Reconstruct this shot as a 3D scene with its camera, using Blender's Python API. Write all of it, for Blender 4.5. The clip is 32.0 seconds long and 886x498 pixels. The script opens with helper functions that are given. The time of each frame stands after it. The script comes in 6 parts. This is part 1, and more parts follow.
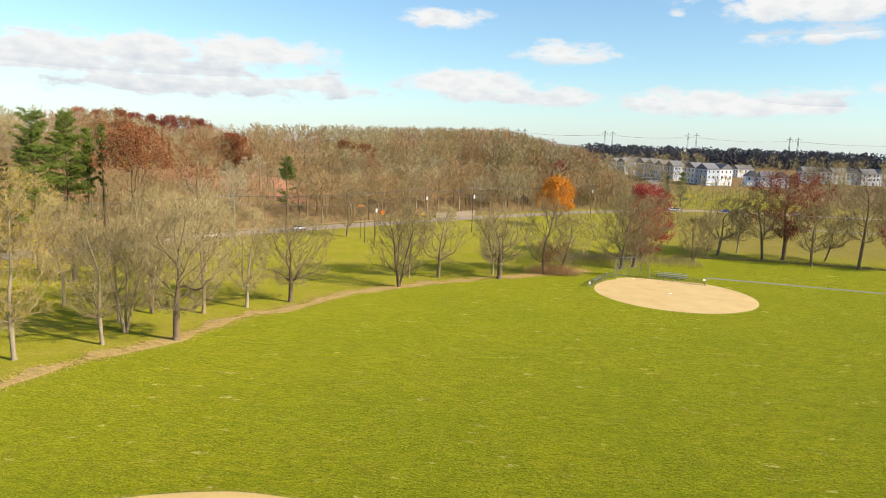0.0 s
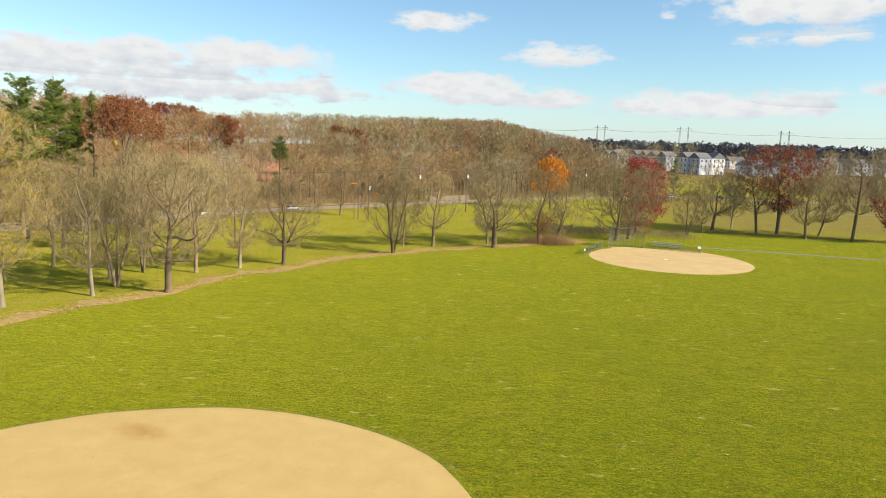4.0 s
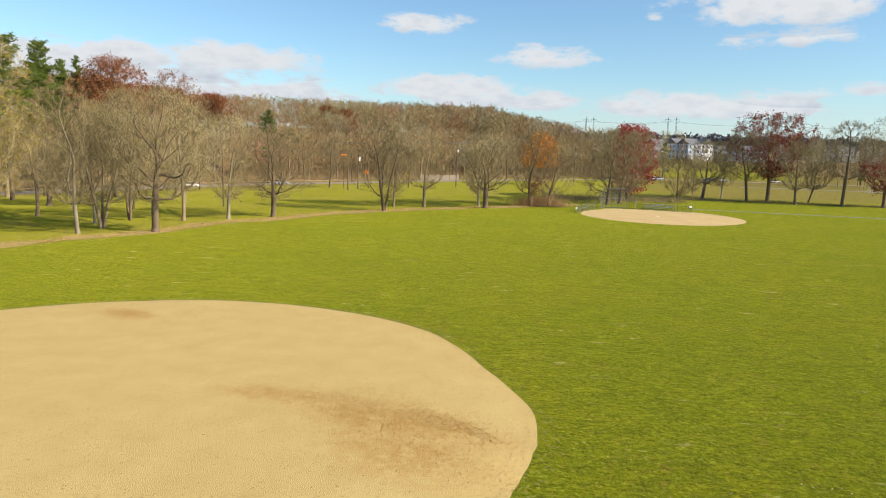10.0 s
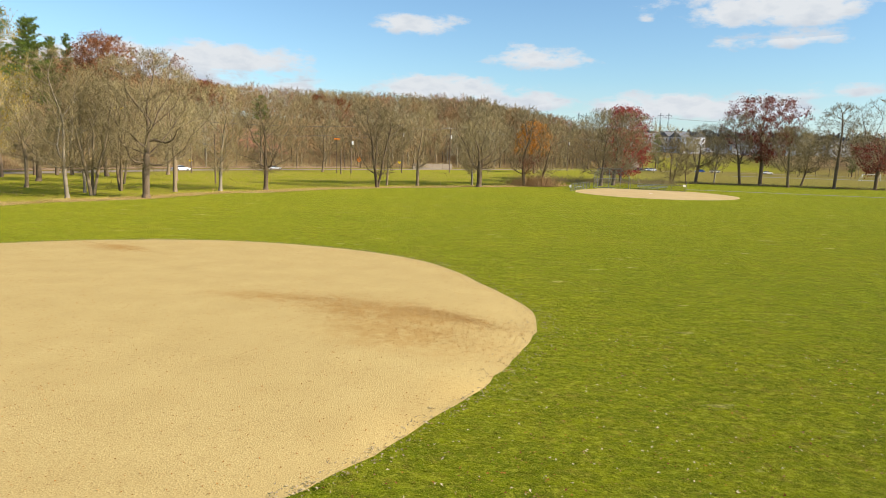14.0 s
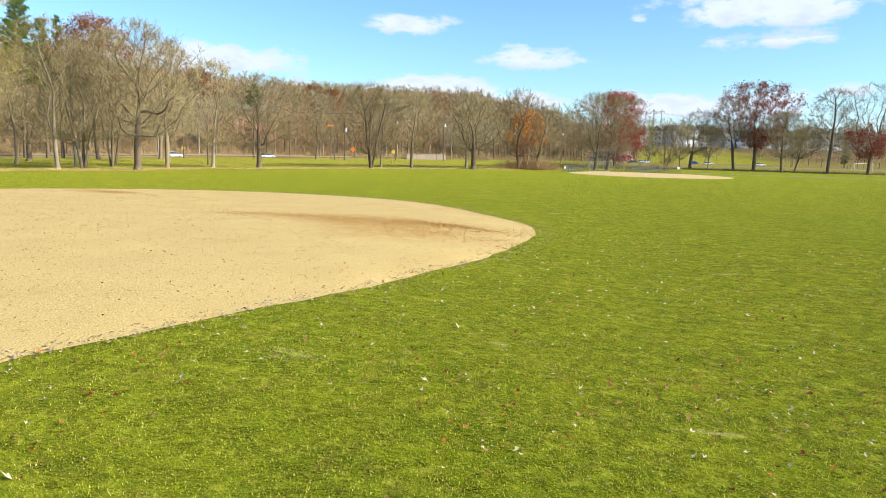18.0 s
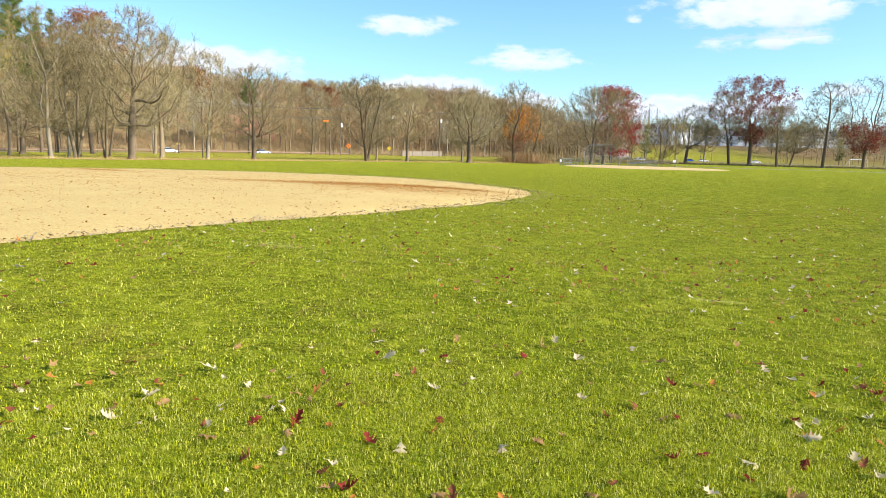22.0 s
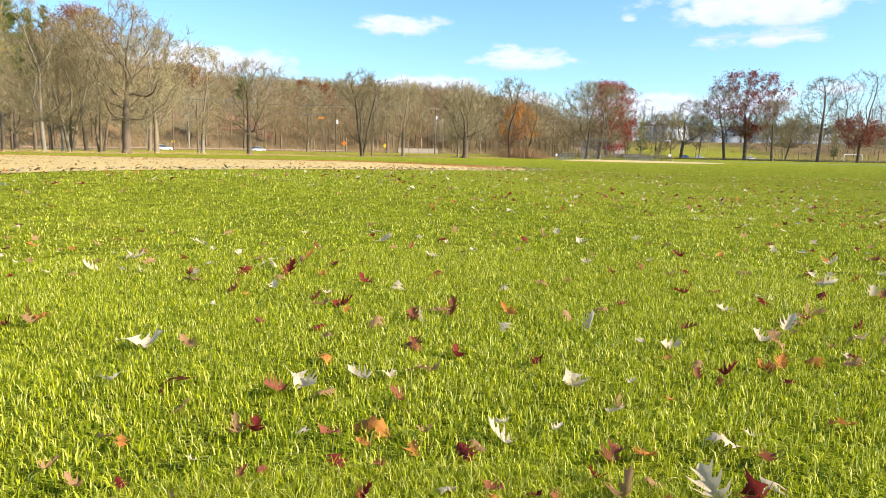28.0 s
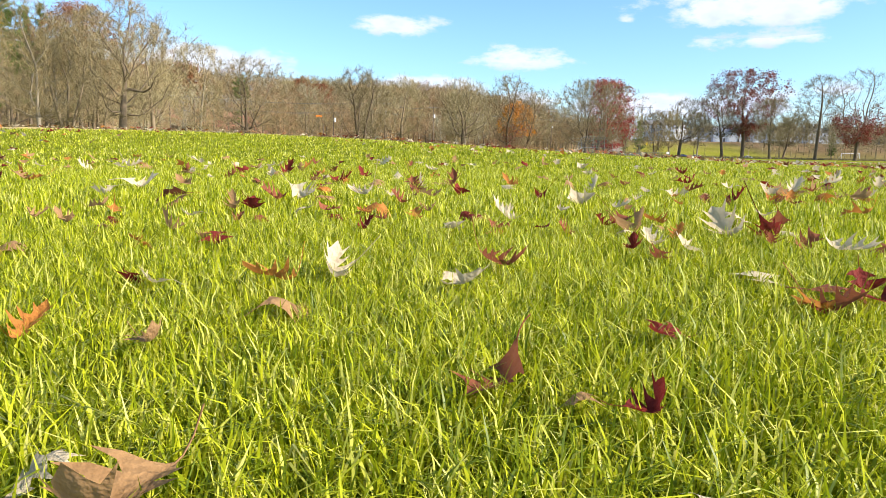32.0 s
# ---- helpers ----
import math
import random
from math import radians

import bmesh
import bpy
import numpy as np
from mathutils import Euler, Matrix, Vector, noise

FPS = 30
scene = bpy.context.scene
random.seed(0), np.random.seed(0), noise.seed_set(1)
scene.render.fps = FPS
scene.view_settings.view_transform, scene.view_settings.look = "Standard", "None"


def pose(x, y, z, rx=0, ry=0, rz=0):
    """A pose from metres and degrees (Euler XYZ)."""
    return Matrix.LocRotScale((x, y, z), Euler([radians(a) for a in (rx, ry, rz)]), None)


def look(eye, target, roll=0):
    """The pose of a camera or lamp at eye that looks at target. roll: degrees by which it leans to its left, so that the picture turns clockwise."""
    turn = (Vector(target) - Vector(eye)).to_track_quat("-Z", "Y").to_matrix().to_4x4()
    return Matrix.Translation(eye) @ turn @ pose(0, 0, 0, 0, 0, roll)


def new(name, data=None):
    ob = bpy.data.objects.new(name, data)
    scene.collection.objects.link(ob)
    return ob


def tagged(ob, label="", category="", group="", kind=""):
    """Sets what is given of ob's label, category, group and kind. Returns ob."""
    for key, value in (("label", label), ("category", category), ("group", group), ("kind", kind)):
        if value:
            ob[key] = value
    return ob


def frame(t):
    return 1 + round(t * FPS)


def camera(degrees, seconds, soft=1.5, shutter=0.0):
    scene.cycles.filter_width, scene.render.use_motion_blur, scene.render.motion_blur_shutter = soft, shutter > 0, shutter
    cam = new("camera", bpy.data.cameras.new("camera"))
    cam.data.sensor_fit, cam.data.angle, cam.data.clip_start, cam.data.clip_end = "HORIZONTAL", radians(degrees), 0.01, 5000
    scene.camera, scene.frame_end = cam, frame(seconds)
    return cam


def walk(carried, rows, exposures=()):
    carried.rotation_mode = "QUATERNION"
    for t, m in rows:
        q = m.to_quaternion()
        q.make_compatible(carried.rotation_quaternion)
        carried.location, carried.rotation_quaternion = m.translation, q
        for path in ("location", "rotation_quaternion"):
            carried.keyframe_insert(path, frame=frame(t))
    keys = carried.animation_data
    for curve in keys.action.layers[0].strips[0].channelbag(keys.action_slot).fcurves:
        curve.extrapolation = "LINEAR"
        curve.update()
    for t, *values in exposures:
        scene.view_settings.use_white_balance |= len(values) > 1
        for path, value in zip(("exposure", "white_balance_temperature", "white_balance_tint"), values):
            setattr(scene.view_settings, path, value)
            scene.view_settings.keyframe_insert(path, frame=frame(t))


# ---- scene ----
cam = camera(66.40, 32.0, soft=0.8)
PATH = [
    (0, (0.324, 0.472, 26.264), (0.153, 2.441, 25.956), 2.2),
    (1, (0.316, 0.38, 24.29), (0.15, 2.35, 23.986), 2.2),
    (2, (0.32, 0.311, 22.45), (0.158, 2.281, 22.148), 2.1),
    (2.5, (0.322, 0.284, 21.645), (0.163, 2.255, 21.343), 2.1),
    (4.5, (0.344, 0.206, 18.616), (0.195, 2.178, 18.318), 1.9),
    (5, (0.35, 0.185, 17.88), (0.203, 2.157, 17.583), 1.9),
    (6, (0.368, 0.143, 16.469), (0.226, 2.116, 16.172), 1.8),
    (7, (0.366, 0.097, 15.132), (0.23, 2.07, 14.836), 1.8),
    (8, (0.36, 0.048, 13.812), (0.228, 2.022, 13.517), 1.7),
    (9, (0.335, 0.007, 12.441), (0.209, 1.982, 12.147), 1.7),
    (10, (0.295, -0.002, 11.022), (0.174, 1.972, 10.729), 1.6),
    (11, (0.249, -0.018, 9.823), (0.134, 1.957, 9.531), 1.6),
    (12, (0.255, -0.049, 8.706), (0.145, 1.926, 8.414), 1.6),
    (13, (0.249, -0.085, 7.654), (0.144, 1.891, 7.363), 1.6),
    (14, (0.253, -0.107, 6.583), (0.153, 1.869, 6.293), 1.6),
    (14.5, (0.247, -0.121, 6.068), (0.15, 1.856, 5.779), 1.6),
    (16.5, (0.155, -0.145, 4.179), (0.066, 1.833, 3.891), 1.5),
    (17, (0.143, -0.136, 3.779), (0.057, 1.841, 3.492), 1.5),
    (18, (0.238, -0.158, 3.008), (0.156, 1.819, 2.719), 1.5),
    (19, (0.3, -0.183, 2.418), (0.222, 1.794, 2.131), 1.5),
    (20, (0.305, -0.194, 2.125), (0.23, 1.784, 1.838), 1.4),
    (21, (0.312, -0.168, 1.847), (0.239, 1.81, 1.561), 1.4),
    (22, (0.333, -0.136, 1.527), (0.262, 1.842, 1.241), 1.4),
    (23, (0.359, -0.119, 1.342), (0.291, 1.86, 1.056), 1.3),
    (24, (0.353, -0.133, 1.201), (0.286, 1.846, 0.916), 1.3),
    (24.5, (0.347, -0.129, 1.117), (0.281, 1.85, 0.831), 1.2),
    (26.5, (0.329, -0.089, 0.86), (0.268, 1.889, 0.573), 1.1),
    (27, (0.331, -0.094, 0.785), (0.27, 1.884, 0.498), 1.1),
    (28, (0.339, -0.092, 0.648), (0.279, 1.887, 0.361), 1.1),
    (29, (0.339, -0.094, 0.52), (0.281, 1.884, 0.232), 1.1),
    (30, (0.345, -0.091, 0.404), (0.288, 1.888, 0.116), 1.1),
    (31, (0.351, -0.107, 0.261), (0.295, 1.871, -0.027), 1.1),
    (32, (0.338, -0.123, 0.107), (0.284, 1.856, -0.179), 1.1),
]
EXPOSURES = [(0, 0.84, 6950, 13), (5, 0.72, 6850, 13), (9, 0.63, 6600, 13), (13, 0.61, 6600, 13), (15, 0.68, 6450, 12), (17, 0.84, 6100, 10.5), (19, 0.97, 6000, 10.5), (23, 1.06, 6000, 12), (32, 1.06, 6050, 14)]
walk(cam, [(t, look(eye, target, roll)) for t, eye, target, roll in PATH], EXPOSURES)

# ---- sky, sun ----
SUN = Vector((0.955, -0.29, 0.0)).normalized() * math.cos(radians(30)) + Vector((0, 0, math.sin(radians(30))))
world = bpy.data.worlds.new("sky")
scene.world = world
world.use_nodes = True
wt = world.node_tree
wt.nodes.clear()


def wnode(kind, **values):
    n = wt.nodes.new(kind)
    for key, value in values.items():
        if key.startswith("i"):
            n.inputs[int(key[1:])].default_value = value
        elif key == "op":
            n.operation = value
        elif key == "clamp":
            n.use_clamp = value
    return n


def wmath(op, a, b=None, clamp=False):
    n = wnode("ShaderNodeMath", op=op, clamp=clamp)
    for i, v in enumerate((a, b)):
        if v is None:
            continue
        if isinstance(v, (int, float)):
            n.inputs[i].default_value = v
        else:
            wt.links.new(v, n.inputs[i])
    return n.outputs[0]


sky = wt.nodes.new("ShaderNodeTexSky")
sky.sky_type = "NISHITA"
sky.sun_disc = False
sky.sun_elevation = radians(30)
sky.sun_rotation = math.atan2(SUN.x, SUN.y)
sky.altitude = 50
sky.air_density, sky.dust_density, sky.ozone_density = 1.0, 0.6, 1.5
coord = wt.nodes.new("ShaderNodeTexCoord")
sep = wt.nodes.new("ShaderNodeSeparateXYZ")
wt.links.new(coord.outputs["Generated"], sep.inputs[0])
az = wmath("ARCTAN2", sep.outputs[0], sep.outputs[1])
el = wmath("ARCSINE", sep.outputs[2])
# cloud banks: azimuth, elevation, half width, half height, weight
CLOUDS = [(-0.095, 0.172, 0.065, 0.025, 1.1), (0.075, 0.128, 0.085, 0.023, 1.0), (0.39, 0.187, 0.17, 0.038, 1.1), (0.40, 0.150, 0.09, 0.018, 1.0),
          (-0.06, 0.083, 0.14, 0.028, 1.3), (0.03, 0.068, 0.16, 0.020, 1.2), (-0.53, 0.103, 0.24, 0.030, 1.3), (-0.37, 0.112, 0.16, 0.030, 1.25), (-0.46, 0.064, 0.28, 0.026, 1.25), (-0.30, 0.072, 0.10, 0.020, 1.1), (-0.47, 0.086, 0.24, 0.036, 1.05),
          (-0.63, 0.08, 0.14, 0.035, 1.0), (-0.24, 0.067, 0.10, 0.02, 0.8), (0.29, 0.064, 0.21, 0.027, 1.3), (0.43, 0.083, 0.08, 0.018, 0.7),
          (0.222, 0.18, 0.022, 0.011, 0.6), (1.4, 0.3, 0.5, 0.12, 1.0), (-1.6, 0.25, 0.6, 0.1, 1.0), (2.6, 0.35, 0.7, 0.12, 1.0), (0.9, 0.11, 0.3, 0.04, 1.0)]
density, lower = None, None
for a0, e0, w, hgt, weight in CLOUDS:
    dx = wmath("MULTIPLY", wmath("SUBTRACT", az, a0), 1 / w)
    dy = wmath("MULTIPLY", wmath("SUBTRACT", el, e0), 1 / hgt)
    # flat bases: the lower half falls off faster
    dyl = wmath("MULTIPLY", wmath("MINIMUM", dy, 0.0), 1.5)
    dyy = wmath("ADD", wmath("MAXIMUM", dy, 0.0), dyl)
    r2 = wmath("ADD", wmath("MULTIPLY", dx, dx), wmath("MULTIPLY", dyy, dyy))
    m = wmath("MULTIPLY", wmath("SUBTRACT", 1.0, wmath("SQRT", r2)), weight)
    shade = wmath("MULTIPLY", wmath("MAXIMUM", wmath("MULTIPLY", dy, -0.5), 0.0), wmath("GREATER_THAN", m, -0.4))
    density = m if density is None else wmath("MAXIMUM", density, m)
    lower = shade if lower is None else wmath("MAXIMUM", lower, shade)
comb = wt.nodes.new("ShaderNodeCombineXYZ")
wt.links.new(az, comb.inputs[0])
wt.links.new(wmath("MULTIPLY", el, 2.2), comb.inputs[1])
puff = wnode("ShaderNodeTexNoise")
puff.inputs["Scale"].default_value, puff.inputs["Detail"].default_value, puff.inputs["Roughness"].default_value = 17.0, 7.0, 0.58
wt.links.new(comb.outputs[0], puff.inputs["Vector"])
fine = wnode("ShaderNodeTexNoise")
fine.inputs["Scale"].default_value, fine.inputs["Detail"].default_value = 34.0, 5.0
wt.links.new(comb.outputs[0], fine.inputs["Vector"])
field = wmath("ADD", density, wmath("MULTIPLY", wmath("SUBTRACT", puff.outputs["Fac"], 0.56), 2.6))
cover = wnode("ShaderNodeMapRange")
cover.interpolation_type = "SMOOTHSTEP"
cover.inputs["From Min"].default_value, cover.inputs["From Max"].default_value = -0.05, 0.50
wt.links.new(field, cover.inputs["Value"])
# thin veil near the horizon
veil = wnode("ShaderNodeMapRange")
veil.inputs["From Min"].default_value, veil.inputs["From Max"].default_value = 0.0, 0.10
veil.inputs["To Min"].default_value, veil.inputs["To Max"].default_value = 0.45, 0.0
wt.links.new(el, veil.inputs["Value"])
sky_light = wnode("ShaderNodeVectorMath")
sky_light.operation = "MULTIPLY"
wt.links.new(sky.outputs[0], sky_light.inputs[0])
sky_light.inputs[1].default_value = (0.079, 0.101, 0.111)
veiled = wnode("ShaderNodeMix")
veiled.data_type = "RGBA"
wt.links.new(veil.outputs[0], veiled.inputs["Factor"])
wt.links.new(sky_light.outputs[0], veiled.inputs["A"])
veiled.inputs["B"].default_value = (0.42, 0.50, 0.62, 1)
tone = wnode("ShaderNodeMix")
tone.data_type = "RGBA"
tone.inputs["A"].default_value = (0.485, 0.52, 0.54, 1)
tone.inputs["B"].default_value = (0.31, 0.37, 0.435, 1)
wt.links.new(wmath("ADD", lower, wmath("MULTIPLY", wmath("SUBTRACT", fine.outputs["Fac"], 0.48), 1.6), clamp=True), tone.inputs["Factor"])
mixed = wnode("ShaderNodeMix")
mixed.data_type = "RGBA"
wt.links.new(cover.outputs[0], mixed.inputs["Factor"])
wt.links.new(veiled.outputs["Result"], mixed.inputs["A"])
wt.links.new(tone.outputs["Result"], mixed.inputs["B"])
back = wt.nodes.new("ShaderNodeBackground")
out = wt.nodes.new("ShaderNodeOutputWorld")
wt.links.new(mixed.outputs["Result"], back.inputs["Color"])
back.inputs["Strength"].default_value = 1.0
wt.links.new(back.outputs[0], out.inputs["Surface"])

sun = new("sun", bpy.data.lights.new("sun", "SUN"))
sun.data.energy, sun.data.angle, sun.data.color = 5.0, radians(0.53), (1.0, 0.90, 0.74)
sun.matrix_world = look(SUN * 100, (0, 0, 0))

# ---- materials ----
def material(name, colors, rough=0.8, scale=4.0, fine=40.0, bump=0.25, metallic=0.0, spread=0.5, random_amount=0.0, island=False, translucent=0.0, coords="Object", spec=0.3):
    """A surface that runs between its colours by a coarse and a fine noise, with a fine relief."""
    m = bpy.data.materials.new(name)
    m.use_nodes = True
    nt = m.node_tree
    bsdf = nt.nodes["Principled BSDF"]
    tc = nt.nodes.new("ShaderNodeTexCoord")
    coarse, grain = nt.nodes.new("ShaderNodeTexNoise"), nt.nodes.new("ShaderNodeTexNoise")
    coarse.inputs["Scale"].default_value, coarse.inputs["Detail"].default_value = scale, 4.0
    grain.inputs["Scale"].default_value, grain.inputs["Detail"].default_value = fine, 3.0
    for n in (coarse, grain):
        nt.links.new(tc.outputs[coords], n.inputs["Vector"])
    total = nt.nodes.new("ShaderNodeMix")
    total.inputs["Factor"].default_value = spread
    nt.links.new(coarse.outputs["Fac"], total.inputs["A"])
    nt.links.new(grain.outputs["Fac"], total.inputs["B"])
    value = total.outputs["Result"]
    if random_amount:
        src = nt.nodes.new("ShaderNodeNewGeometry").outputs["Random Per Island"] if island else nt.nodes.new("ShaderNodeObjectInfo").outputs["Random"]
        mix = nt.nodes.new("ShaderNodeMix")
        mix.inputs["Factor"].default_value = random_amount
        nt.links.new(value, mix.inputs["A"])
        nt.links.new(src, mix.inputs["B"])
        value = mix.outputs["Result"]
    ramp = nt.nodes.new("ShaderNodeValToRGB")
    low, high = (0.30, 0.70) if random_amount < 0.5 else (0.08, 0.92)
    while len(ramp.color_ramp.elements) < len(colors):
        ramp.color_ramp.elements.new(0.5)
    for i, c in enumerate(colors):
        e = ramp.color_ramp.elements[i]
        e.position = low + (high - low) * i / max(1, len(colors) - 1)
        e.color = (*c, 1)
    nt.links.new(value, ramp.inputs[0])
    nt.links.new(ramp.outputs[0], bsdf.inputs["Base Color"])
    bsdf.inputs["Roughness"].default_value, bsdf.inputs["Metallic"].default_value = rough, metallic
    bsdf.inputs["Specular IOR Level"].default_value = spec
    if bump:
        b = nt.nodes.new("ShaderNodeBump")
        b.inputs["Strength"].default_value, b.inputs["Distance"].default_value = bump, 1.0 / fine
        nt.links.new(grain.outputs["Fac"], b.inputs["Height"])
        nt.links.new(b.outputs[0], bsdf.inputs["Normal"])
    if translucent:
        t, mx = nt.nodes.new("ShaderNodeBsdfTranslucent"), nt.nodes.new("ShaderNodeMixShader")
        nt.links.new(ramp.outputs[0], t.inputs["Color"])
        mx.inputs[0].default_value = translucent
        nt.links.new(bsdf.outputs[0], mx.inputs[1])
        nt.links.new(t.outputs[0], mx.inputs[2])
        nt.links.new(mx.outputs[0], nt.nodes["Material Output"].inputs["Surface"])
    return m


def lawn_material():
    """Mown turf: tone by patches, mowing streaks, dry spots and fine blades; the cover attribute turns it to leaf litter or rough park grass."""
    m = bpy.data.materials.new("turf")
    m.use_nodes = True
    nt = m.node_tree
    bsdf = nt.nodes["Principled BSDF"]
    tc = nt.nodes.new("ShaderNodeTexCoord")

    def noise_at(scale, detail=4.0, rough=0.55, stretch=None, turn=0.0):
        n = nt.nodes.new("ShaderNodeTexNoise")
        n.inputs["Scale"].default_value, n.inputs["Detail"].default_value, n.inputs["Roughness"].default_value = scale, detail, rough
        if stretch:
            mp = nt.nodes.new("ShaderNodeMapping")
            mp.inputs["Scale"].default_value = stretch
            mp.inputs["Rotation"].default_value = (0, 0, turn)
            nt.links.new(tc.outputs["Object"], mp.inputs["Vector"])
            nt.links.new(mp.outputs[0], n.inputs["Vector"])
        else:
            nt.links.new(tc.outputs["Object"], n.inputs["Vector"])
        return n.outputs["Fac"]

    def band(v, lo, hi):
        r = nt.nodes.new("ShaderNodeMapRange")
        r.inputs["From Min"].default_value, r.inputs["From Max"].default_value = lo, hi
        nt.links.new(v, r.inputs["Value"])
        return r.outputs[0]

    def mix(fac, a, b):
        n = nt.nodes.new("ShaderNodeMix")
        n.data_type = "RGBA"
        if isinstance(fac, float):
            n.inputs["Factor"].default_value = fac
        else:
            nt.links.new(fac, n.inputs["Factor"])
        for key, v in (("A", a), ("B", b)):
            if isinstance(v, tuple):
                n.inputs[key].default_value = (*v, 1)
            else:
                nt.links.new(v, n.inputs[key])
        return n.outputs["Result"]

    def times(a, b):
        n = nt.nodes.new("ShaderNodeMath")
        n.operation = "MULTIPLY"
        nt.links.new(a, n.inputs[0])
        if isinstance(b, float):
            n.inputs[1].default_value = b
        else:
            nt.links.new(b, n.inputs[1])
        return n.outputs[0]

    green = mix(band(noise_at(0.05, 5), 0.36, 0.64), (0.094, 0.130, 0.002), (0.152, 0.160, 0.003))
    green = mix(times(band(noise_at(0.55, 5, 0.65, (0.40, 1.0, 1), 0.22), 0.47, 0.62), 0.45), green, (0.175, 0.186, 0.010))
    green = mix(times(band(noise_at(1.1, 6, 0.7, (0.45, 1.0, 1), -0.25), 0.50, 0.66), 0.5), green, (0.055, 0.095, 0.003))
    green = mix(times(band(noise_at(0.16, 7, 0.72), 0.54, 0.68), 0.50), green, (0.155, 0.115, 0.017))
    green = mix(times(band(noise_at(0.5, 4, 0.65, (0.7, 1.6, 1)), 0.635, 0.69), 0.9), green, (0.42, 0.35, 0.15))
    green = mix(times(band(noise_at(0.8, 3, 0.6, (1, 1, 1)), 0.63, 0.70), 0.65), green, (0.150, 0.082, 0.022))
    green = mix(times(band(noise_at(0.9, 6, 0.75, (0.6, 1.3, 1)), 0.48, 0.58), 0.65), green, (0.038, 0.070, 0.002))
    green = mix(times(band(noise_at(3.2, 7, 0.82, (0.6, 1.0, 1)), 0.46, 0.58), 0.72), green, (0.026, 0.046, 0.002))
    green = mix(times(band(noise_at(5.5, 6, 0.80), 0.53, 0.61), 0.80), green, (0.235, 0.240, 0.020))
    green = mix(times(band(noise_at(1.7, 6, 0.75), 0.55, 0.66), 0.55), green, (0.150, 0.100, 0.022))
    at = nt.nodes.new("ShaderNodeAttribute")
    at.attribute_name = "rough_grass"
    park = mix(band(noise_at(0.12, 6, 0.65), 0.38, 0.62), (0.125, 0.130, 0.010), (0.185, 0.150, 0.034))
    park = mix(times(band(noise_at(3.0, 5, 0.7), 0.55, 0.7), 0.8), park, (0.20, 0.115, 0.03))
    # single tufts and thatch: a fine contrast over all of it
    tuft = nt.nodes.new("ShaderNodeMapRange")
    tuft.inputs["From Min"].default_value, tuft.inputs["From Max"].default_value = 0.37, 0.63
    tuft.inputs["To Min"].default_value, tuft.inputs["To Max"].default_value = 0.36, 1.60
    nt.links.new(noise_at(4.5, 7, 0.86), tuft.inputs["Value"])
    scaled = nt.nodes.new("ShaderNodeVectorMath")
    scaled.operation = "SCALE"
    nt.links.new(mix(at.outputs["Fac"], green, park), scaled.inputs[0])
    nt.links.new(tuft.outputs[0], scaled.inputs["Scale"])
    col = scaled.outputs[0]
    lt = nt.nodes.new("ShaderNodeAttribute")
    lt.attribute_name = "litter"
    litter = mix(band(noise_at(0.3, 6, 0.7), 0.35, 0.65), (0.15, 0.098, 0.048), (0.25, 0.165, 0.085))
    litter = mix(times(band(noise_at(5.0, 5, 0.7), 0.5, 0.7), 0.6), litter, (0.31, 0.20, 0.09))
    col = mix(lt.outputs["Fac"], col, litter)
    nt.links.new(col, bsdf.inputs["Base Color"])
    bsdf.inputs["Roughness"].default_value = 1.0
    bare = nt.nodes.new("ShaderNodeMapRange")
    bare.inputs["To Min"].default_value, bare.inputs["To Max"].default_value = 0.31, 0.0
    nt.links.new(lt.outputs["Fac"], bare.inputs["Value"])
    nt.links.new(bare.outputs[0], bsdf.inputs["Sheen Weight"])
    bsdf.inputs["Sheen Roughness"].default_value = 0.45
    bsdf.inputs["Sheen Tint"].default_value = (0.88, 0.86, 0.08, 1)
    bsdf.inputs["Specular IOR Level"].default_value = 0.02
    b1, b2 = nt.nodes.new("ShaderNodeBump"), nt.nodes.new("ShaderNodeBump")
    b1.inputs["Strength"].default_value, b1.inputs["Distance"].default_value = 0.8, 0.08
    b2.inputs["Strength"].default_value, b2.inputs["Distance"].default_value = 0.9, 0.14
    nt.links.new(noise_at(22.0, 4, 0.7), b1.inputs["Height"])
    nt.links.new(noise_at(3.0, 5, 0.7), b2.inputs["Height"])
    nt.links.new(b2.outputs[0], b1.inputs["Normal"])
    nt.links.new(b1.outputs[0], bsdf.inputs["Normal"])
    return m


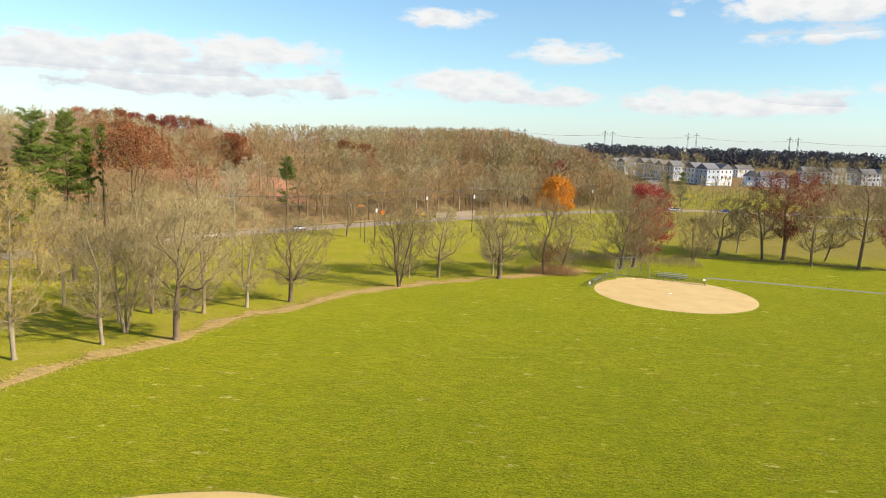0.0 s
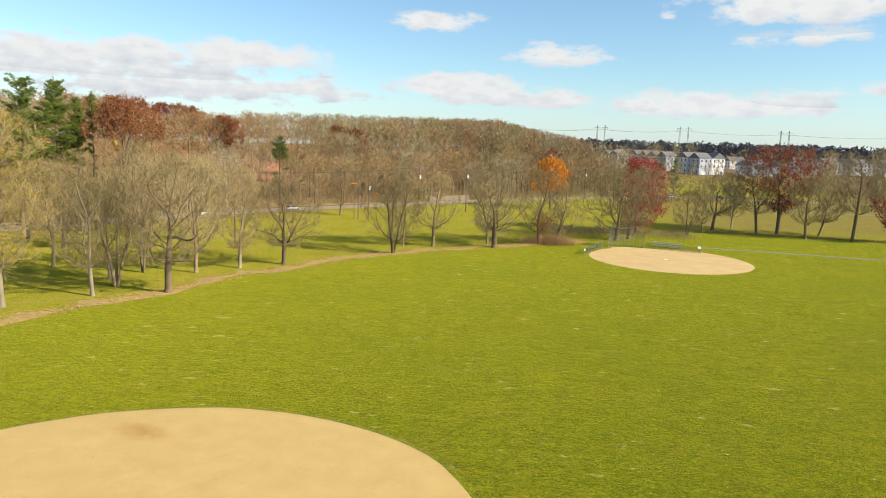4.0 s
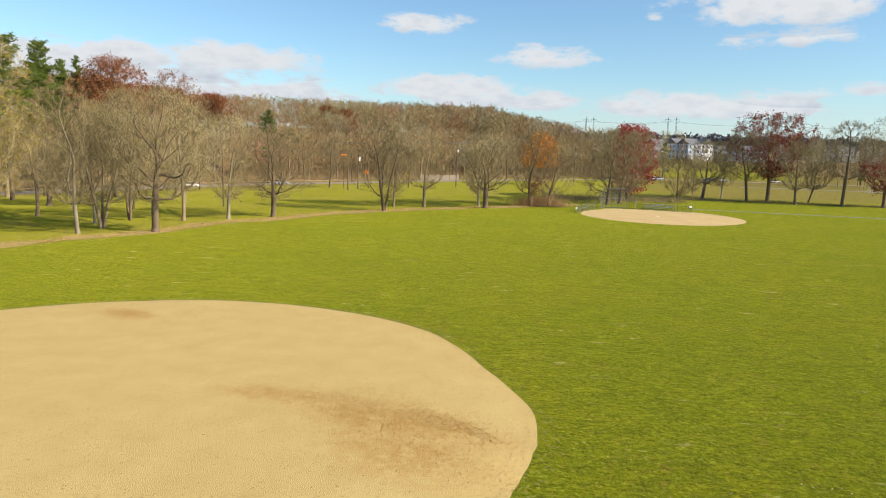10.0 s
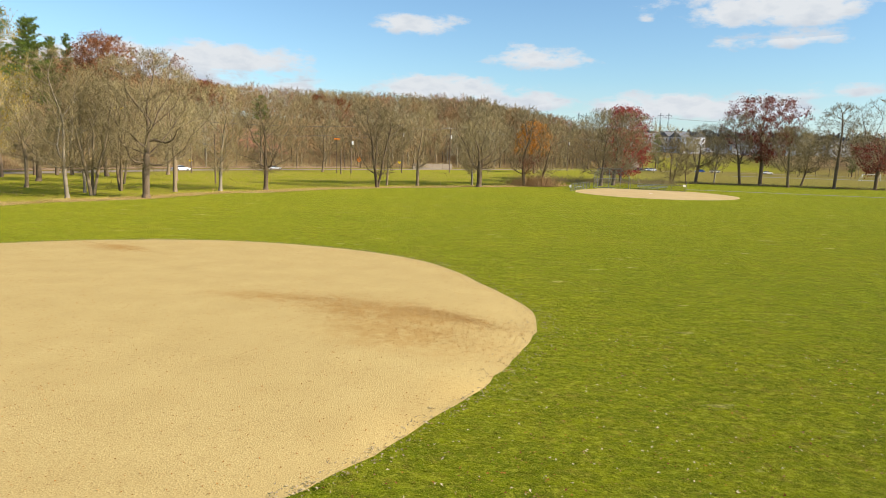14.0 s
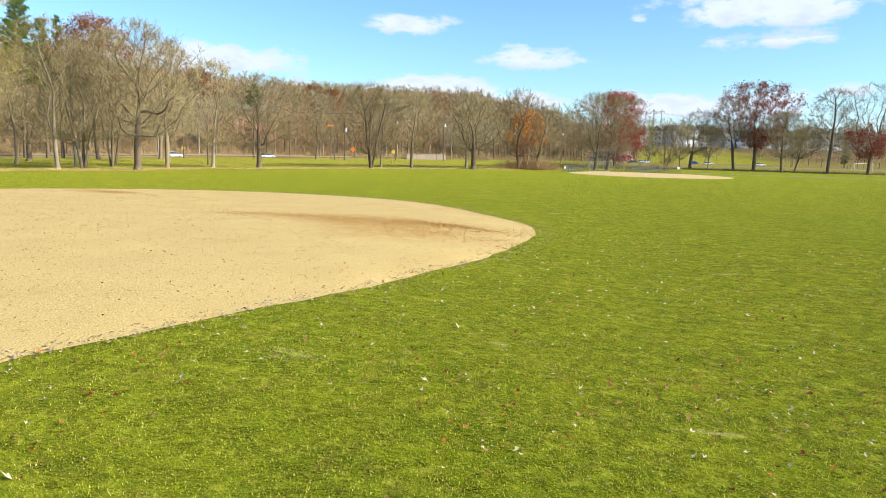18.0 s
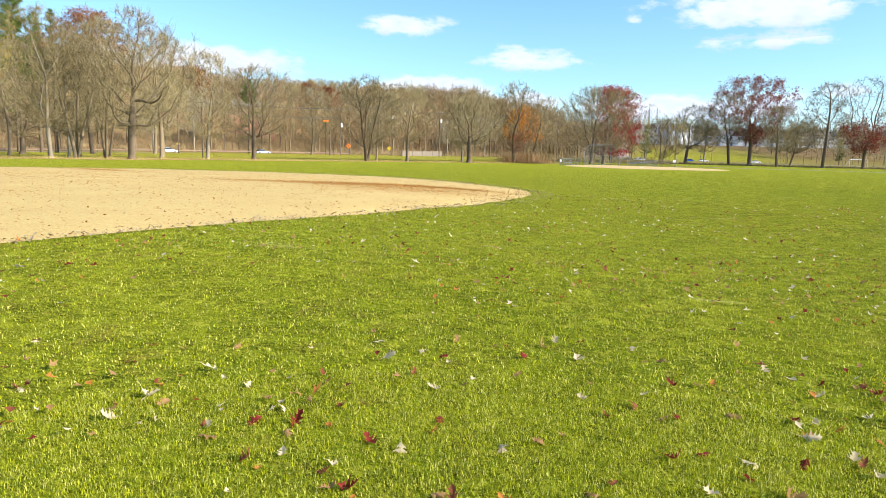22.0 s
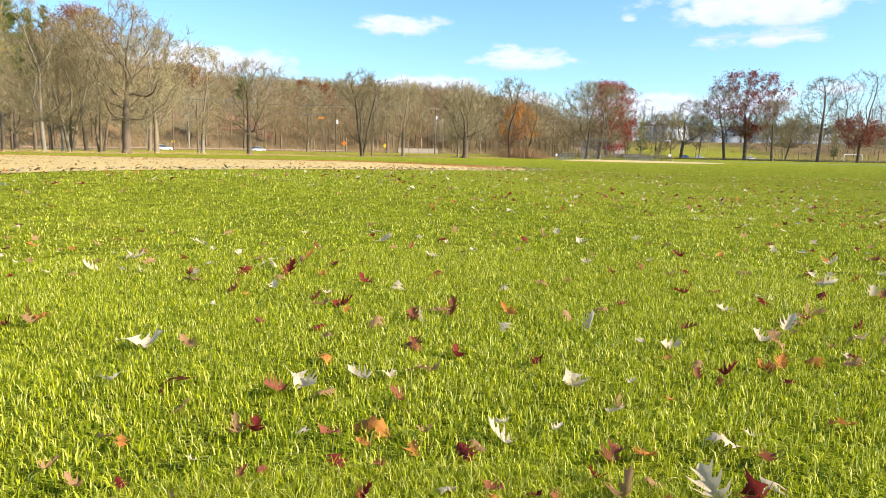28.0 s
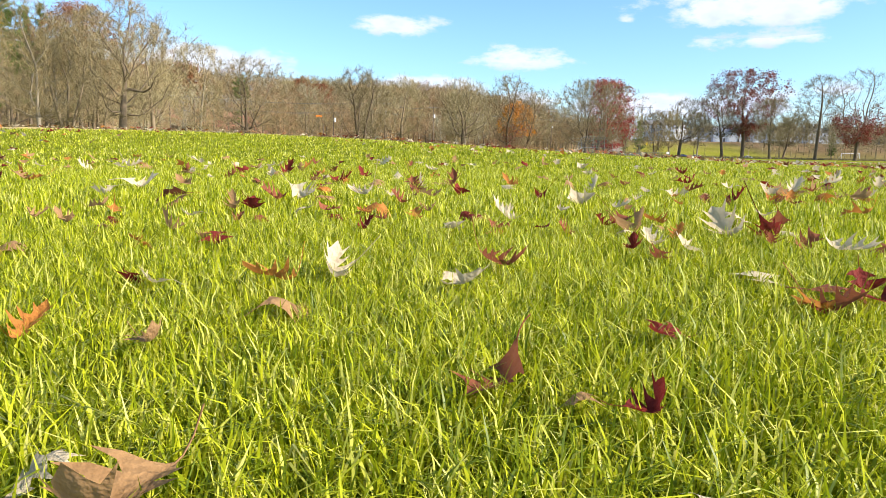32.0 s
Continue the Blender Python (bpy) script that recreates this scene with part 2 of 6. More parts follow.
TURF = lawn_material()
def sand_material():
    """Raked infield sand: pale grains over broad tones, footworn pits, and the brown stains where bark dust has drifted."""
    m = material("infield_sand", [(0.39, 0.268, 0.096), (0.49, 0.350, 0.133), (0.525, 0.382, 0.148), (0.62, 0.465, 0.195)], 0.95, 0.5, 26.0, 0.5, spread=0.72, spec=0.1)
    nt = m.node_tree
    bsdf = nt.nodes["Principled BSDF"]
    base = bsdf.inputs["Base Color"].links[0].from_socket
    tc = nt.nodes.new("ShaderNodeTexCoord")

    def calc(op, a, b=0.0):
        n = nt.nodes.new("ShaderNodeMath")
        n.operation = op
        for i, v in enumerate((a, b)):
            if isinstance(v, float):
                n.inputs[i].default_value = v
            else:
                nt.links.new(v, n.inputs[i])
        return n.outputs[0]

    def speck(scale, detail, rough, lo, hi):
        n, r = nt.nodes.new("ShaderNodeTexNoise"), nt.nodes.new("ShaderNodeMapRange")
        n.inputs["Scale"].default_value, n.inputs["Detail"].default_value, n.inputs["Roughness"].default_value = scale, detail, rough
        nt.links.new(tc.outputs["Object"], n.inputs["Vector"])
        r.inputs["From Min"].default_value, r.inputs["From Max"].default_value = lo, hi
        nt.links.new(n.outputs["Fac"], r.inputs["Value"])
        return r.outputs[0]

    stain = None
    for cx, cy, rx, ry, turn in STAINS:
        mp = nt.nodes.new("ShaderNodeMapping")
        mp.vector_type = "TEXTURE"
        mp.inputs["Location"].default_value, mp.inputs["Rotation"].default_value, mp.inputs["Scale"].default_value = (cx, cy, 0), (0, 0, turn), (rx, ry, 1000)
        ln = nt.nodes.new("ShaderNodeVectorMath")
        ln.operation = "LENGTH"
        nt.links.new(tc.outputs["Object"], mp.inputs["Vector"])
        nt.links.new(mp.outputs[0], ln.inputs[0])
        one = calc("SUBTRACT", 1.0, ln.outputs["Value"])
        stain = one if stain is None else calc("MAXIMUM", stain, one)
    worn = calc("MULTIPLY", calc("MAXIMUM", stain, 0.0), speck(1.6, 9.0, 0.86, 0.40, 0.62))
    for fac, colour in ((calc("MINIMUM", calc("MULTIPLY", worn, 1.2), 0.55), (0.39, 0.21, 0.05)), (calc("MULTIPLY", speck(6.0, 6.0, 0.8, 0.585, 0.66), 0.70), (0.29, 0.165, 0.05))):
        mix = nt.nodes.new("ShaderNodeMix")
        mix.data_type = "RGBA"
        nt.links.new(fac, mix.inputs["Factor"])
        nt.links.new(base, mix.inputs["A"])
        mix.inputs["B"].default_value = (*colour, 1)
        base = mix.outputs["Result"]
    nt.links.new(base, bsdf.inputs["Base Color"])
    return m


# drifts of bark dust on the near infield: centre, half length, half width, turn
STAINS = [(-3.2, 25.6, 5.5, 2.2, -0.4), (-2.4, 22.8, 4.4, 2.8, -0.5), (-22.5, 41.4, 3.0, 1.4, -0.3), (-9.0, 28.0, 3.5, 1.2, -0.2)]
SAND = sand_material()
FAR_SAND = material("far_infield_sand", [(0.46, 0.32, 0.14), (0.53, 0.385, 0.18), (0.58, 0.43, 0.22)], 0.95, 0.3, 8.0, 0.3, spec=0.1)
DEBRIS = material("bark_debris", [(0.24, 0.105, 0.02), (0.47, 0.23, 0.05)], 0.9, 3.0, 60.0, random_amount=0.6, island=True)
STRAW = material("straw_drift", [(0.16, 0.125, 0.03), (0.34, 0.235, 0.085), (0.52, 0.40, 0.18)], 0.95, 1.4, 9.0, 0.6, spread=0.6)
DEADGRASS = material("dead_grass", [(0.42, 0.29, 0.09), (0.62, 0.46, 0.17)], 0.9, 3.0, 40.0, random_amount=0.6, island=True)
BARK = material("bark", [(0.16, 0.115, 0.065), (0.31, 0.235, 0.145)], 0.95, 1.2, 14.0, 0.8, random_amount=0.25)
DARKBARK = material("dark_bark", [(0.095, 0.066, 0.040), (0.20, 0.145, 0.092)], 0.95, 1.2, 14.0, 0.8, random_amount=0.2)
PALEBARK = material("pale_bark", [(0.17, 0.135, 0.09), (0.34, 0.29, 0.21)], 0.9, 1.0, 9.0, 0.5, random_amount=0.2)
TWIG = material("twigs", [(0.227, 0.176, 0.080), (0.391, 0.315, 0.152)], 0.95, 0.4, 6.0, 0.0, random_amount=0.4)
TWIG_GREY = material("grey_twigs", [(0.264, 0.228, 0.133), (0.418, 0.372, 0.228)], 0.95, 0.4, 6.0, 0.0, random_amount=0.4)
TWIG_WARM = material("warm_twigs", [(0.246, 0.144, 0.064), (0.397, 0.251, 0.119)], 0.95, 0.4, 6.0, 0.0, random_amount=0.4)
TWIG_ROSE = material("reddish_twigs", [(0.224, 0.107, 0.064), (0.361, 0.189, 0.116)], 0.95, 0.4, 6.0, 0.0, random_amount=0.4)
TWIG_DARK = material("dark_twigs", [(0.181, 0.139, 0.066), (0.328, 0.260, 0.130)], 0.95, 0.4, 6.0, 0.0, random_amount=0.4)
LEAF_RED = material("red_foliage", [(0.24, 0.022, 0.022), (0.44, 0.060, 0.045)], 0.7, 0.5, 6.0, 0.0, random_amount=0.5, island=True, translucent=0.25)
LEAF_RUST = material("rust_foliage", [(0.15, 0.045, 0.014), (0.31, 0.105, 0.034)], 0.7, 0.5, 6.0, 0.0, random_amount=0.5, island=True, translucent=0.2)
LEAF_DARKRED = material("dark_red_foliage", [(0.15, 0.025, 0.018), (0.30, 0.06, 0.035)], 0.7, 0.5, 6.0, 0.0, random_amount=0.5, island=True, translucent=0.2)
LEAF_ORANGE = material("orange_foliage", [(0.55, 0.18, 0.012), (0.72, 0.32, 0.02)], 0.7, 0.5, 6.0, 0.0, random_amount=0.5, island=True, translucent=0.25)
LEAF_YELLOW = material("yellow_foliage", [(0.30, 0.20, 0.016), (0.47, 0.33, 0.035)], 0.7, 0.5, 6.0, 0.0, random_amount=0.5, island=True, translucent=0.3)
LEAF_TAN = material("tan_foliage", [(0.30, 0.19, 0.07), (0.45, 0.31, 0.13)], 0.7, 0.5, 6.0, 0.0, random_amount=0.5, island=True, translucent=0.2)
NEEDLE = material("pine_needles", [(0.042, 0.080, 0.010), (0.15, 0.19, 0.022)], 0.7, 0.5, 6.0, 0.0, random_amount=0.5, island=True, translucent=0.15)
GREENBUSH = material("evergreen_leaves", [(0.02, 0.045, 0.008), (0.07, 0.10, 0.015)], 0.7, 0.5, 6.0, 0.0, random_amount=0.5, island=True)
ASPHALT = material("asphalt", [(0.23, 0.185, 0.14), (0.32, 0.265, 0.205)], 0.9, 0.3, 20.0, 0.3)
PAVING = material("worn_path", [(0.16, 0.15, 0.12), (0.24, 0.22, 0.18)], 0.9, 0.3, 20.0, 0.3)
EARTH = material("red_earth", [(0.24, 0.105, 0.06), (0.36, 0.18, 0.11)], 0.95, 0.25, 3.0, 0.8)
RUST = material("rusty_rail_steel", [(0.17, 0.11, 0.075), (0.28, 0.19, 0.13)], 0.8, 1.0, 8.0, 0.3)
STEEL = material("galvanised_steel", [(0.16, 0.16, 0.15), (0.26, 0.26, 0.25)], 0.55, 2.0, 30.0, 0.1, metallic=0.5)
DARKSTEEL = material("dark_steel", [(0.09, 0.09, 0.09), (0.16, 0.16, 0.16)], 0.6, 2.0, 20.0, 0.1, metallic=0.5)
ALU = material("aluminium_bench", [(0.32, 0.33, 0.36), (0.50, 0.51, 0.54)], 0.4, 1.0, 20.0, 0.1, metallic=0.6)
POLEWOOD = material("weathered_pole_wood", [(0.10, 0.07, 0.05), (0.19, 0.14, 0.10)], 0.9, 1.0, 20.0, 0.6)
WHITEPAINT = material("white_paint", [(0.72, 0.72, 0.70), (0.82, 0.82, 0.80)], 0.5, 1.0, 20.0, 0.05)
YELLOWPAINT = material("yellow_machine_paint", [(0.68, 0.46, 0.01), (0.78, 0.58, 0.03)], 0.5, 1.0, 14.0, 0.1)
ORANGEPAINT = material("orange_sign_face", [(0.85, 0.22, 0.02), (0.95, 0.30, 0.04)], 0.5, 2.0, 20.0, 0.0)
SIGNYELLOW = material("yellow_sign_face", [(0.85, 0.55, 0.02), (0.92, 0.65, 0.05)], 0.5, 2.0, 20.0, 0.0)
RUBBER = material("rubber", [(0.015, 0.015, 0.015), (0.04, 0.04, 0.04)], 0.8, 4.0, 30.0, 0.2)
GLASS = material("dark_window_glass", [(0.02, 0.028, 0.035), (0.05, 0.06, 0.075)], 0.08, 0.5, 4.0, 0.0, spec=0.6)
SIDING = material("white_siding", [(0.66, 0.67, 0.70), (0.78, 0.78, 0.79)], 0.7, 0.3, 3.0, 0.1)
GREYSIDING = material("grey_blue_siding", [(0.34, 0.40, 0.50), (0.44, 0.50, 0.60)], 0.7, 0.3, 3.0, 0.1)
SHINGLE = material("grey_shingles", [(0.11, 0.115, 0.125), (0.20, 0.20, 0.21)], 0.9, 0.5, 5.0, 0.4)
CONCRETE = material("pale_concrete_wall", [(0.17, 0.14, 0.10), (0.26, 0.215, 0.16)], 0.9, 0.4, 6.0, 0.3)
# bare far trees; the bluish haze of distance is mixed into their base colour
HAZETREES = material("far_tree_line", [(0.040, 0.046, 0.062), (0.105, 0.105, 0.125)], 0.95, 0.05, 0.6, 0.0, random_amount=0.4, island=True)
BLADE = material("grass_blades", [(0.05, 0.095, 0.002), (0.265, 0.305, 0.004), (0.56, 0.555, 0.012), (0.90, 0.80, 0.32)], 0.42, 0.7, 30.0, 0.0, random_amount=0.6, island=True, translucent=0.38, spec=0.22)
THATCH = material("edge_thatch", [(0.25, 0.19, 0.10), (0.46, 0.36, 0.21)], 0.95, 3.0, 40.0, random_amount=0.6, island=True)
DEADLEAF = {
    "pale tan": material("pale_oak_leaf", [(0.52, 0.40, 0.24), (0.74, 0.61, 0.42)], 0.8, 9.0, 60.0, 0.4, spec=0.12, translucent=0.38, random_amount=0.15),
    "brown": material("brown_oak_leaf", [(0.30, 0.16, 0.065), (0.46, 0.27, 0.12)], 0.8, 9.0, 60.0, 0.4, spec=0.12, translucent=0.38, random_amount=0.15),
    "red-brown": material("russet_oak_leaf", [(0.20, 0.06, 0.03), (0.33, 0.11, 0.05)], 0.75, 9.0, 60.0, 0.4, spec=0.15, translucent=0.38, random_amount=0.15),
    "dark red": material("dark_red_oak_leaf", [(0.13, 0.014, 0.012), (0.24, 0.035, 0.022)], 0.75, 9.0, 60.0, 0.4, spec=0.15, translucent=0.38, random_amount=0.15),
    "orange": material("orange_oak_leaf", [(0.42, 0.15, 0.03), (0.58, 0.24, 0.05)], 0.75, 9.0, 60.0, 0.4, spec=0.15, translucent=0.38, random_amount=0.15),
}


def chain_link():
    """Chain-link fabric: diagonal wires with clear gaps between them."""
    m = bpy.data.materials.new("chain_link")
    m.use_nodes = True
    nt = m.node_tree
    bsdf = nt.nodes["Principled BSDF"]
    bsdf.inputs["Base Color"].default_value = (0.13, 0.13, 0.12, 1)
    bsdf.inputs["Metallic"].default_value, bsdf.inputs["Roughness"].default_value = 0.5, 0.5
    clear, mx, noise_tex = nt.nodes.new("ShaderNodeBsdfTransparent"), nt.nodes.new("ShaderNodeMixShader"), nt.nodes.new("ShaderNodeTexNoise")
    noise_tex.inputs["Scale"].default_value = 6.0
    rng = nt.nodes.new("ShaderNodeMapRange")
    rng.inputs["To Min"].default_value, rng.inputs["To Max"].default_value = 0.16, 0.34
    nt.links.new(noise_tex.outputs["Fac"], rng.inputs["Value"])
    nt.links.new(rng.outputs[0], mx.inputs[0])
    nt.links.new(clear.outputs[0], mx.inputs[1])
    nt.links.new(bsdf.outputs[0], mx.inputs[2])
    nt.links.new(mx.outputs[0], nt.nodes["Material Output"].inputs["Surface"])
    return m


CHAIN = chain_link()

# ---- ground ----
def smooth(a, b, v):
    u = np.clip((v - a) / (b - a), 0, 1)
    return u * u * (3 - 2 * u)


ROAD = [(-260, -60), (-190, 30), (-112, 122), (-64, 192), (-12, 250), (40, 300), (90, 330), (180, 326), (420, 340), (1200, 420)]


def road_y(x):
    return np.interp(x, [p[0] for p in ROAD], [p[1] for p in ROAD])


def ground_z(x, y):
    """Height of the ground: a nearly flat field, a low rise under the near infield, a wooded hill behind the road, a slow rise to the far plain."""
    x, y = np.asarray(x, float), np.asarray(y, float)
    z = -0.045 - 0.65 * np.clip((y - 25) / 90, 0, 1) + 0.4 * smooth(130, 180, y)
    z = z + 0.34 * (1 - smooth(-4, 7, x)) * smooth(3, 9, y) * (1 - smooth(13, 42, y))
    z = z - 0.037 * np.clip(1.8 - y, 0, 3)
    v = y - road_y(x)
    z = z - 0.55 * np.exp(-((v / 7.5) ** 2))
    z = z + 16.5 * smooth(14, 95, v) * (1 - 0.8 * smooth(195, 330, v)) * (1 - smooth(-10, 75, x))
    z = z + 9.0 * smooth(335, 410, y) * smooth(30, 100, x) + 6.0 * smooth(430, 720, y) * smooth(-60, 60, x)
    return z


def gz(x, y):
    return float(ground_z(x, y))


def mesh_of(name, verts, groups, mat):
    """A mesh from an array of corners and arrays of faces (all of one size in an array)."""
    me = bpy.data.meshes.new(name)
    verts = np.asarray(verts, np.float32).reshape(-1, 3)
    groups = [np.asarray(g, np.int32) for g in groups if len(g)]
    me.vertices.add(len(verts))
    me.vertices.foreach_set("co", verts.ravel())
    me.loops.add(sum(g.size for g in groups))
    me.loops.foreach_set("vertex_index", np.concatenate([g.ravel() for g in groups]))
    me.polygons.add(sum(len(g) for g in groups))
    sizes = np.concatenate([np.full(len(g), g.shape[1], np.int32) for g in groups])
    me.polygons.foreach_set("loop_start", np.r_[0, np.cumsum(sizes)[:-1]].astype(np.int32))
    me.polygons.foreach_set("loop_total", sizes)
    me.materials.append(mat)
    me.update(calc_edges=True)
    return me


def thing(name, label, category, group="", kind="", place=(0, 0, 0), turn=0.0):
    ob = new(name)
    ob.empty_display_size = 0.2
    ob.matrix_basis = pose(*place, 0, 0, turn)
    return tagged(ob, label, category, group, kind)


def part(name, data, mat, parent, label=""):
    """Links a bmesh or a mesh as one mesh object under a thing or a part."""
    if isinstance(data, bmesh.types.BMesh):
        me = bpy.data.meshes.new(name)
        data.to_mesh(me)
        data.free()
        me.materials.append(mat)
        data = me
    ob = new(name, data)
    ob.parent = parent
    return tagged(ob, label)


def solo(name, data, label, category, group="", kind=""):
    return tagged(new(name, data), label, category, group, kind)


def grid_lines(limits):
    out = []
    for a, b, step in limits:
        out += list(np.arange(a, b, step))
    return np.array(out + [limits[-1][1]])


gx = grid_lines([(-3000, -400, 200), (-400, -160, 15), (-160, -30, 5), (-30, -14, 2), (-14, 14, 0.8), (14, 40, 2), (40, 160, 5), (160, 400, 20), (400, 3000, 200)])
gy = grid_lines([(-1500, -60, 120), (-60, -6, 6), (-6, 30, 0.8), (30, 60, 2), (60, 240, 4), (240, 440, 8), (440, 800, 30), (800, 4500, 250)])
GX, GY = np.meshgrid(gx, gy)
nx, ny = len(gx), len(gy)
quads = (np.arange(ny - 1)[:, None] * nx + np.arange(nx - 1)[None]).ravel()
ground_me = mesh_of("ground", np.stack([GX, GY, ground_z(GX, GY)], -1), [np.stack([quads, quads + 1, quads + 1 + nx, quads + nx], 1)], TURF)
STRIP = [(-75, 25), (-58, 50), (-50.6, 65.2), (-48.4, 71.0), (-45.3, 77.4), (-41.3, 83.5), (-38.3, 94.8), (-32.7, 103.4), (-26.6, 116.2), (-17.9, 125), (-9.5, 132), (-1.5, 137.6), (9.4, 144.7), (19.7, 150.8), (34, 160), (46, 176), (66, 176), (94, 171), (140, 166), (260, 160)]


def beyond_strip(x, y):
    """Metres past the edge of the mown field, along y."""
    return y - np.interp(x, [p[0] for p in STRIP], [p[1] for p in STRIP])


past = beyond_strip(GX, GY)
rough = smooth(-1, 3, past) * (0.8 - 0.1 * smooth(30, 60, GX))
v = GY - road_y(GX)
litter = smooth(6, 16, v) * (1 - smooth(20, 70, GX)) + 0.55 * smooth(-45, -5, v) * (1 - smooth(-80, -20, GX)) * (v < 8)
litter = np.clip(litter + 0.5 * smooth(174, 200, GY) * smooth(40, 62, GX) + 1.0 * smooth(340, 420, GY) + 0.12 * smooth(215, 300, GY) * smooth(60, 120, GX) - 0.7 * smooth(80, 95, GX) * (1 - smooth(140, 170, GX)) * smooth(335, 350, GY) * (1 - smooth(385, 420, GY)), 0, 1)
for key, values in (("rough_grass", rough), ("litter", litter)):
    at = ground_me.attributes.new(key, "FLOAT", "POINT")
    at.data.foreach_set("value", values.ravel().astype(np.float32))
ground_me.shade_smooth()
solo("ground", ground_me, "mown green playing field running out to park grass and woods", "ground", kind="structure")


def sheet(name, outline, mat, label, category, lift=0.03, step=1.5, kind="structure"):
    """A flat covering laid on the ground inside an outline, with a thin rounded edge."""
    bm = bmesh.new()
    ring = [bm.verts.new((x, y, 0)) for x, y in outline]
    bm.faces.new(ring)
    xs, ys = [p[0] for p in outline], [p[1] for p in outline]
    for axis, lo, hi in ((0, min(xs), max(xs)), (1, min(ys), max(ys))):
        for c in np.arange(lo + step, hi, step):
            co, no = [0, 0, 0], [0, 0, 0]
            co[axis], no[axis] = c, 1
            bmesh.ops.bisect_plane(bm, geom=bm.verts[:] + bm.edges[:] + bm.faces[:], plane_co=co, plane_no=no)
    edge = {vv for e in bm.edges if e.is_boundary for vv in e.verts}
    for vv in bm.verts:
        vv.co.z = gz(vv.co.x, vv.co.y) + (0.004 if vv in edge else lift)
    me = bpy.data.meshes.new(name)
    bm.to_mesh(me)
    bm.free()
    me.materials.append(mat)
    me.shade_smooth()
    return solo(name, me, label, category, kind=kind)


# near skinned infield: an arc of 20 m about the pitcher's place, straight along both foul sides
PITCH, HOME, RADIUS = Vector((-17.2, 26.4)), Vector((-8.6, 1.7)), 20.0
rng = random.Random(3)
near_outline = []
for i in range(90):
    a = radians(-6 + i * 202 / 89)
    r = RADIUS - 0.85 * math.exp(-(((a - 0.38) / 0.26) ** 2)) + 0.05 * math.sin(9 * a) + 0.12 * noise.noise((a * 7, 0, 0))
    near_outline.append((PITCH.x + r * math.cos(a), PITCH.y + r * math.sin(a)))
first, last = Vector(near_outline[0]), Vector(near_outline[-1])
for a, b in ((last, HOME), (HOME, first)):
    for i in range(1, 40):
        p = a.lerp(b, i / 40)
        q = noise.noise((p.x * 0.9, p.y * 0.9, 2)) * 0.16 + noise.noise((p.x * 3, p.y * 3, 5)) * 0.06
        n = (b - a).normalized()
        if b is first:
            q += 1.15 * math.sin(math.pi * min(1, (40 - i) / 30)) ** 1.0
        near_outline.append((p.x + n.y * q, p.y - n.x * q))
sheet("near_infield", near_outline, SAND, "bare tan sand infield of the near ball diamond", "sand infield")


def in_near_infield(x, y, grow=0.0):
    """Whether points lie on the near infield."""
    x, y = np.asarray(x, float), np.asarray(y, float)
    inside = np.zeros(x.shape, bool)
    px, py = np.array(near_outline).T
    j = len(px) - 1
    for i in range(len(px)):
        cross = ((py[i] > y) != (py[j] > y)) & (x < (px[j] - px[i]) * (y - py[i]) / (py[j] - py[i] + 1e-12) + px[i])
        inside ^= cross
        j = i
    return inside


far_outline = []
FAR_C, FAR_HOME = Vector((33.4, 131.2)), Vector((28.0, 146.2))
for i in range(64):
    a = radians(124 + i * 292 / 63)
    r = 15.0 + 0.12 * noise.noise((a * 4, 3, 0)) + 0.5 * math.cos(a - 0.6)
    far_outline.append((FAR_C.x + r * math.cos(a), FAR_C.y + r * math.sin(a)))
far_outline += [(31.8, 145.9), (28.0, 146.2), (25.0, 145.0)]
sheet("far_infield", far_outline, FAR_SAND, "pale tan sand infield of the far ball diamond", "sand infield", lift=0.04, step=4)


def ribbon(line, width, wobble=0.0, step=4.0):
    """Outline of a band of some width along a line."""
    pts = []
    for (x0, y0), (x1, y1) in zip(line, line[1:]):
        n = max(1, int(math.hypot(x1 - x0, y1 - y0) / step))
        pts += [(x0 + (x1 - x0) * i / n, y0 + (y1 - y0) * i / n) for i in range(n)]
    pts.append(line[-1])
    left, right = [], []
    for i, p in enumerate(pts):
        a, b = pts[max(0, i - 1)], pts[min(len(pts) - 1, i + 1)]
        d = Vector((b[0] - a[0], b[1] - a[1])).normalized()
        w1 = width / 2 + wobble * noise.noise((p[0] * 0.3, p[1] * 0.3, 1))
        w2 = width / 2 + wobble * noise.noise((p[0] * 0.2, p[1] * 0.2, 9))
        left.append((p[0] - d.y * w1, p[1] + d.x * w1))
        right.append((p[0] + d.y * w2, p[1] - d.x * w2))
    return left, right


def strip_sheet(name, line, width, mat, label, category, lift=0.05, wobble=0.0, step=4.0, across=3):
    left, right = ribbon(line, width, wobble, step)
    rows = []
    for (ax, ay), (bx, by) in zip(left, right):
        for k in range(across + 1):
            f = k / across
            x, y = ax + (bx - ax) * f, ay + (by - ay) * f
            rows.append((x, y, gz(x, y) + (lift if 0 < k < across else 0.01)))
    w = across + 1
    faces = [(i * w + k, i * w + k + 1, (i + 1) * w + k + 1, (i + 1) * w + k) for i in range(len(left) - 1) for k in range(across)]
    me = mesh_of(name, rows, [faces], mat)
    me.shade_smooth()
    return solo(name, me, label, category, kind="structure")


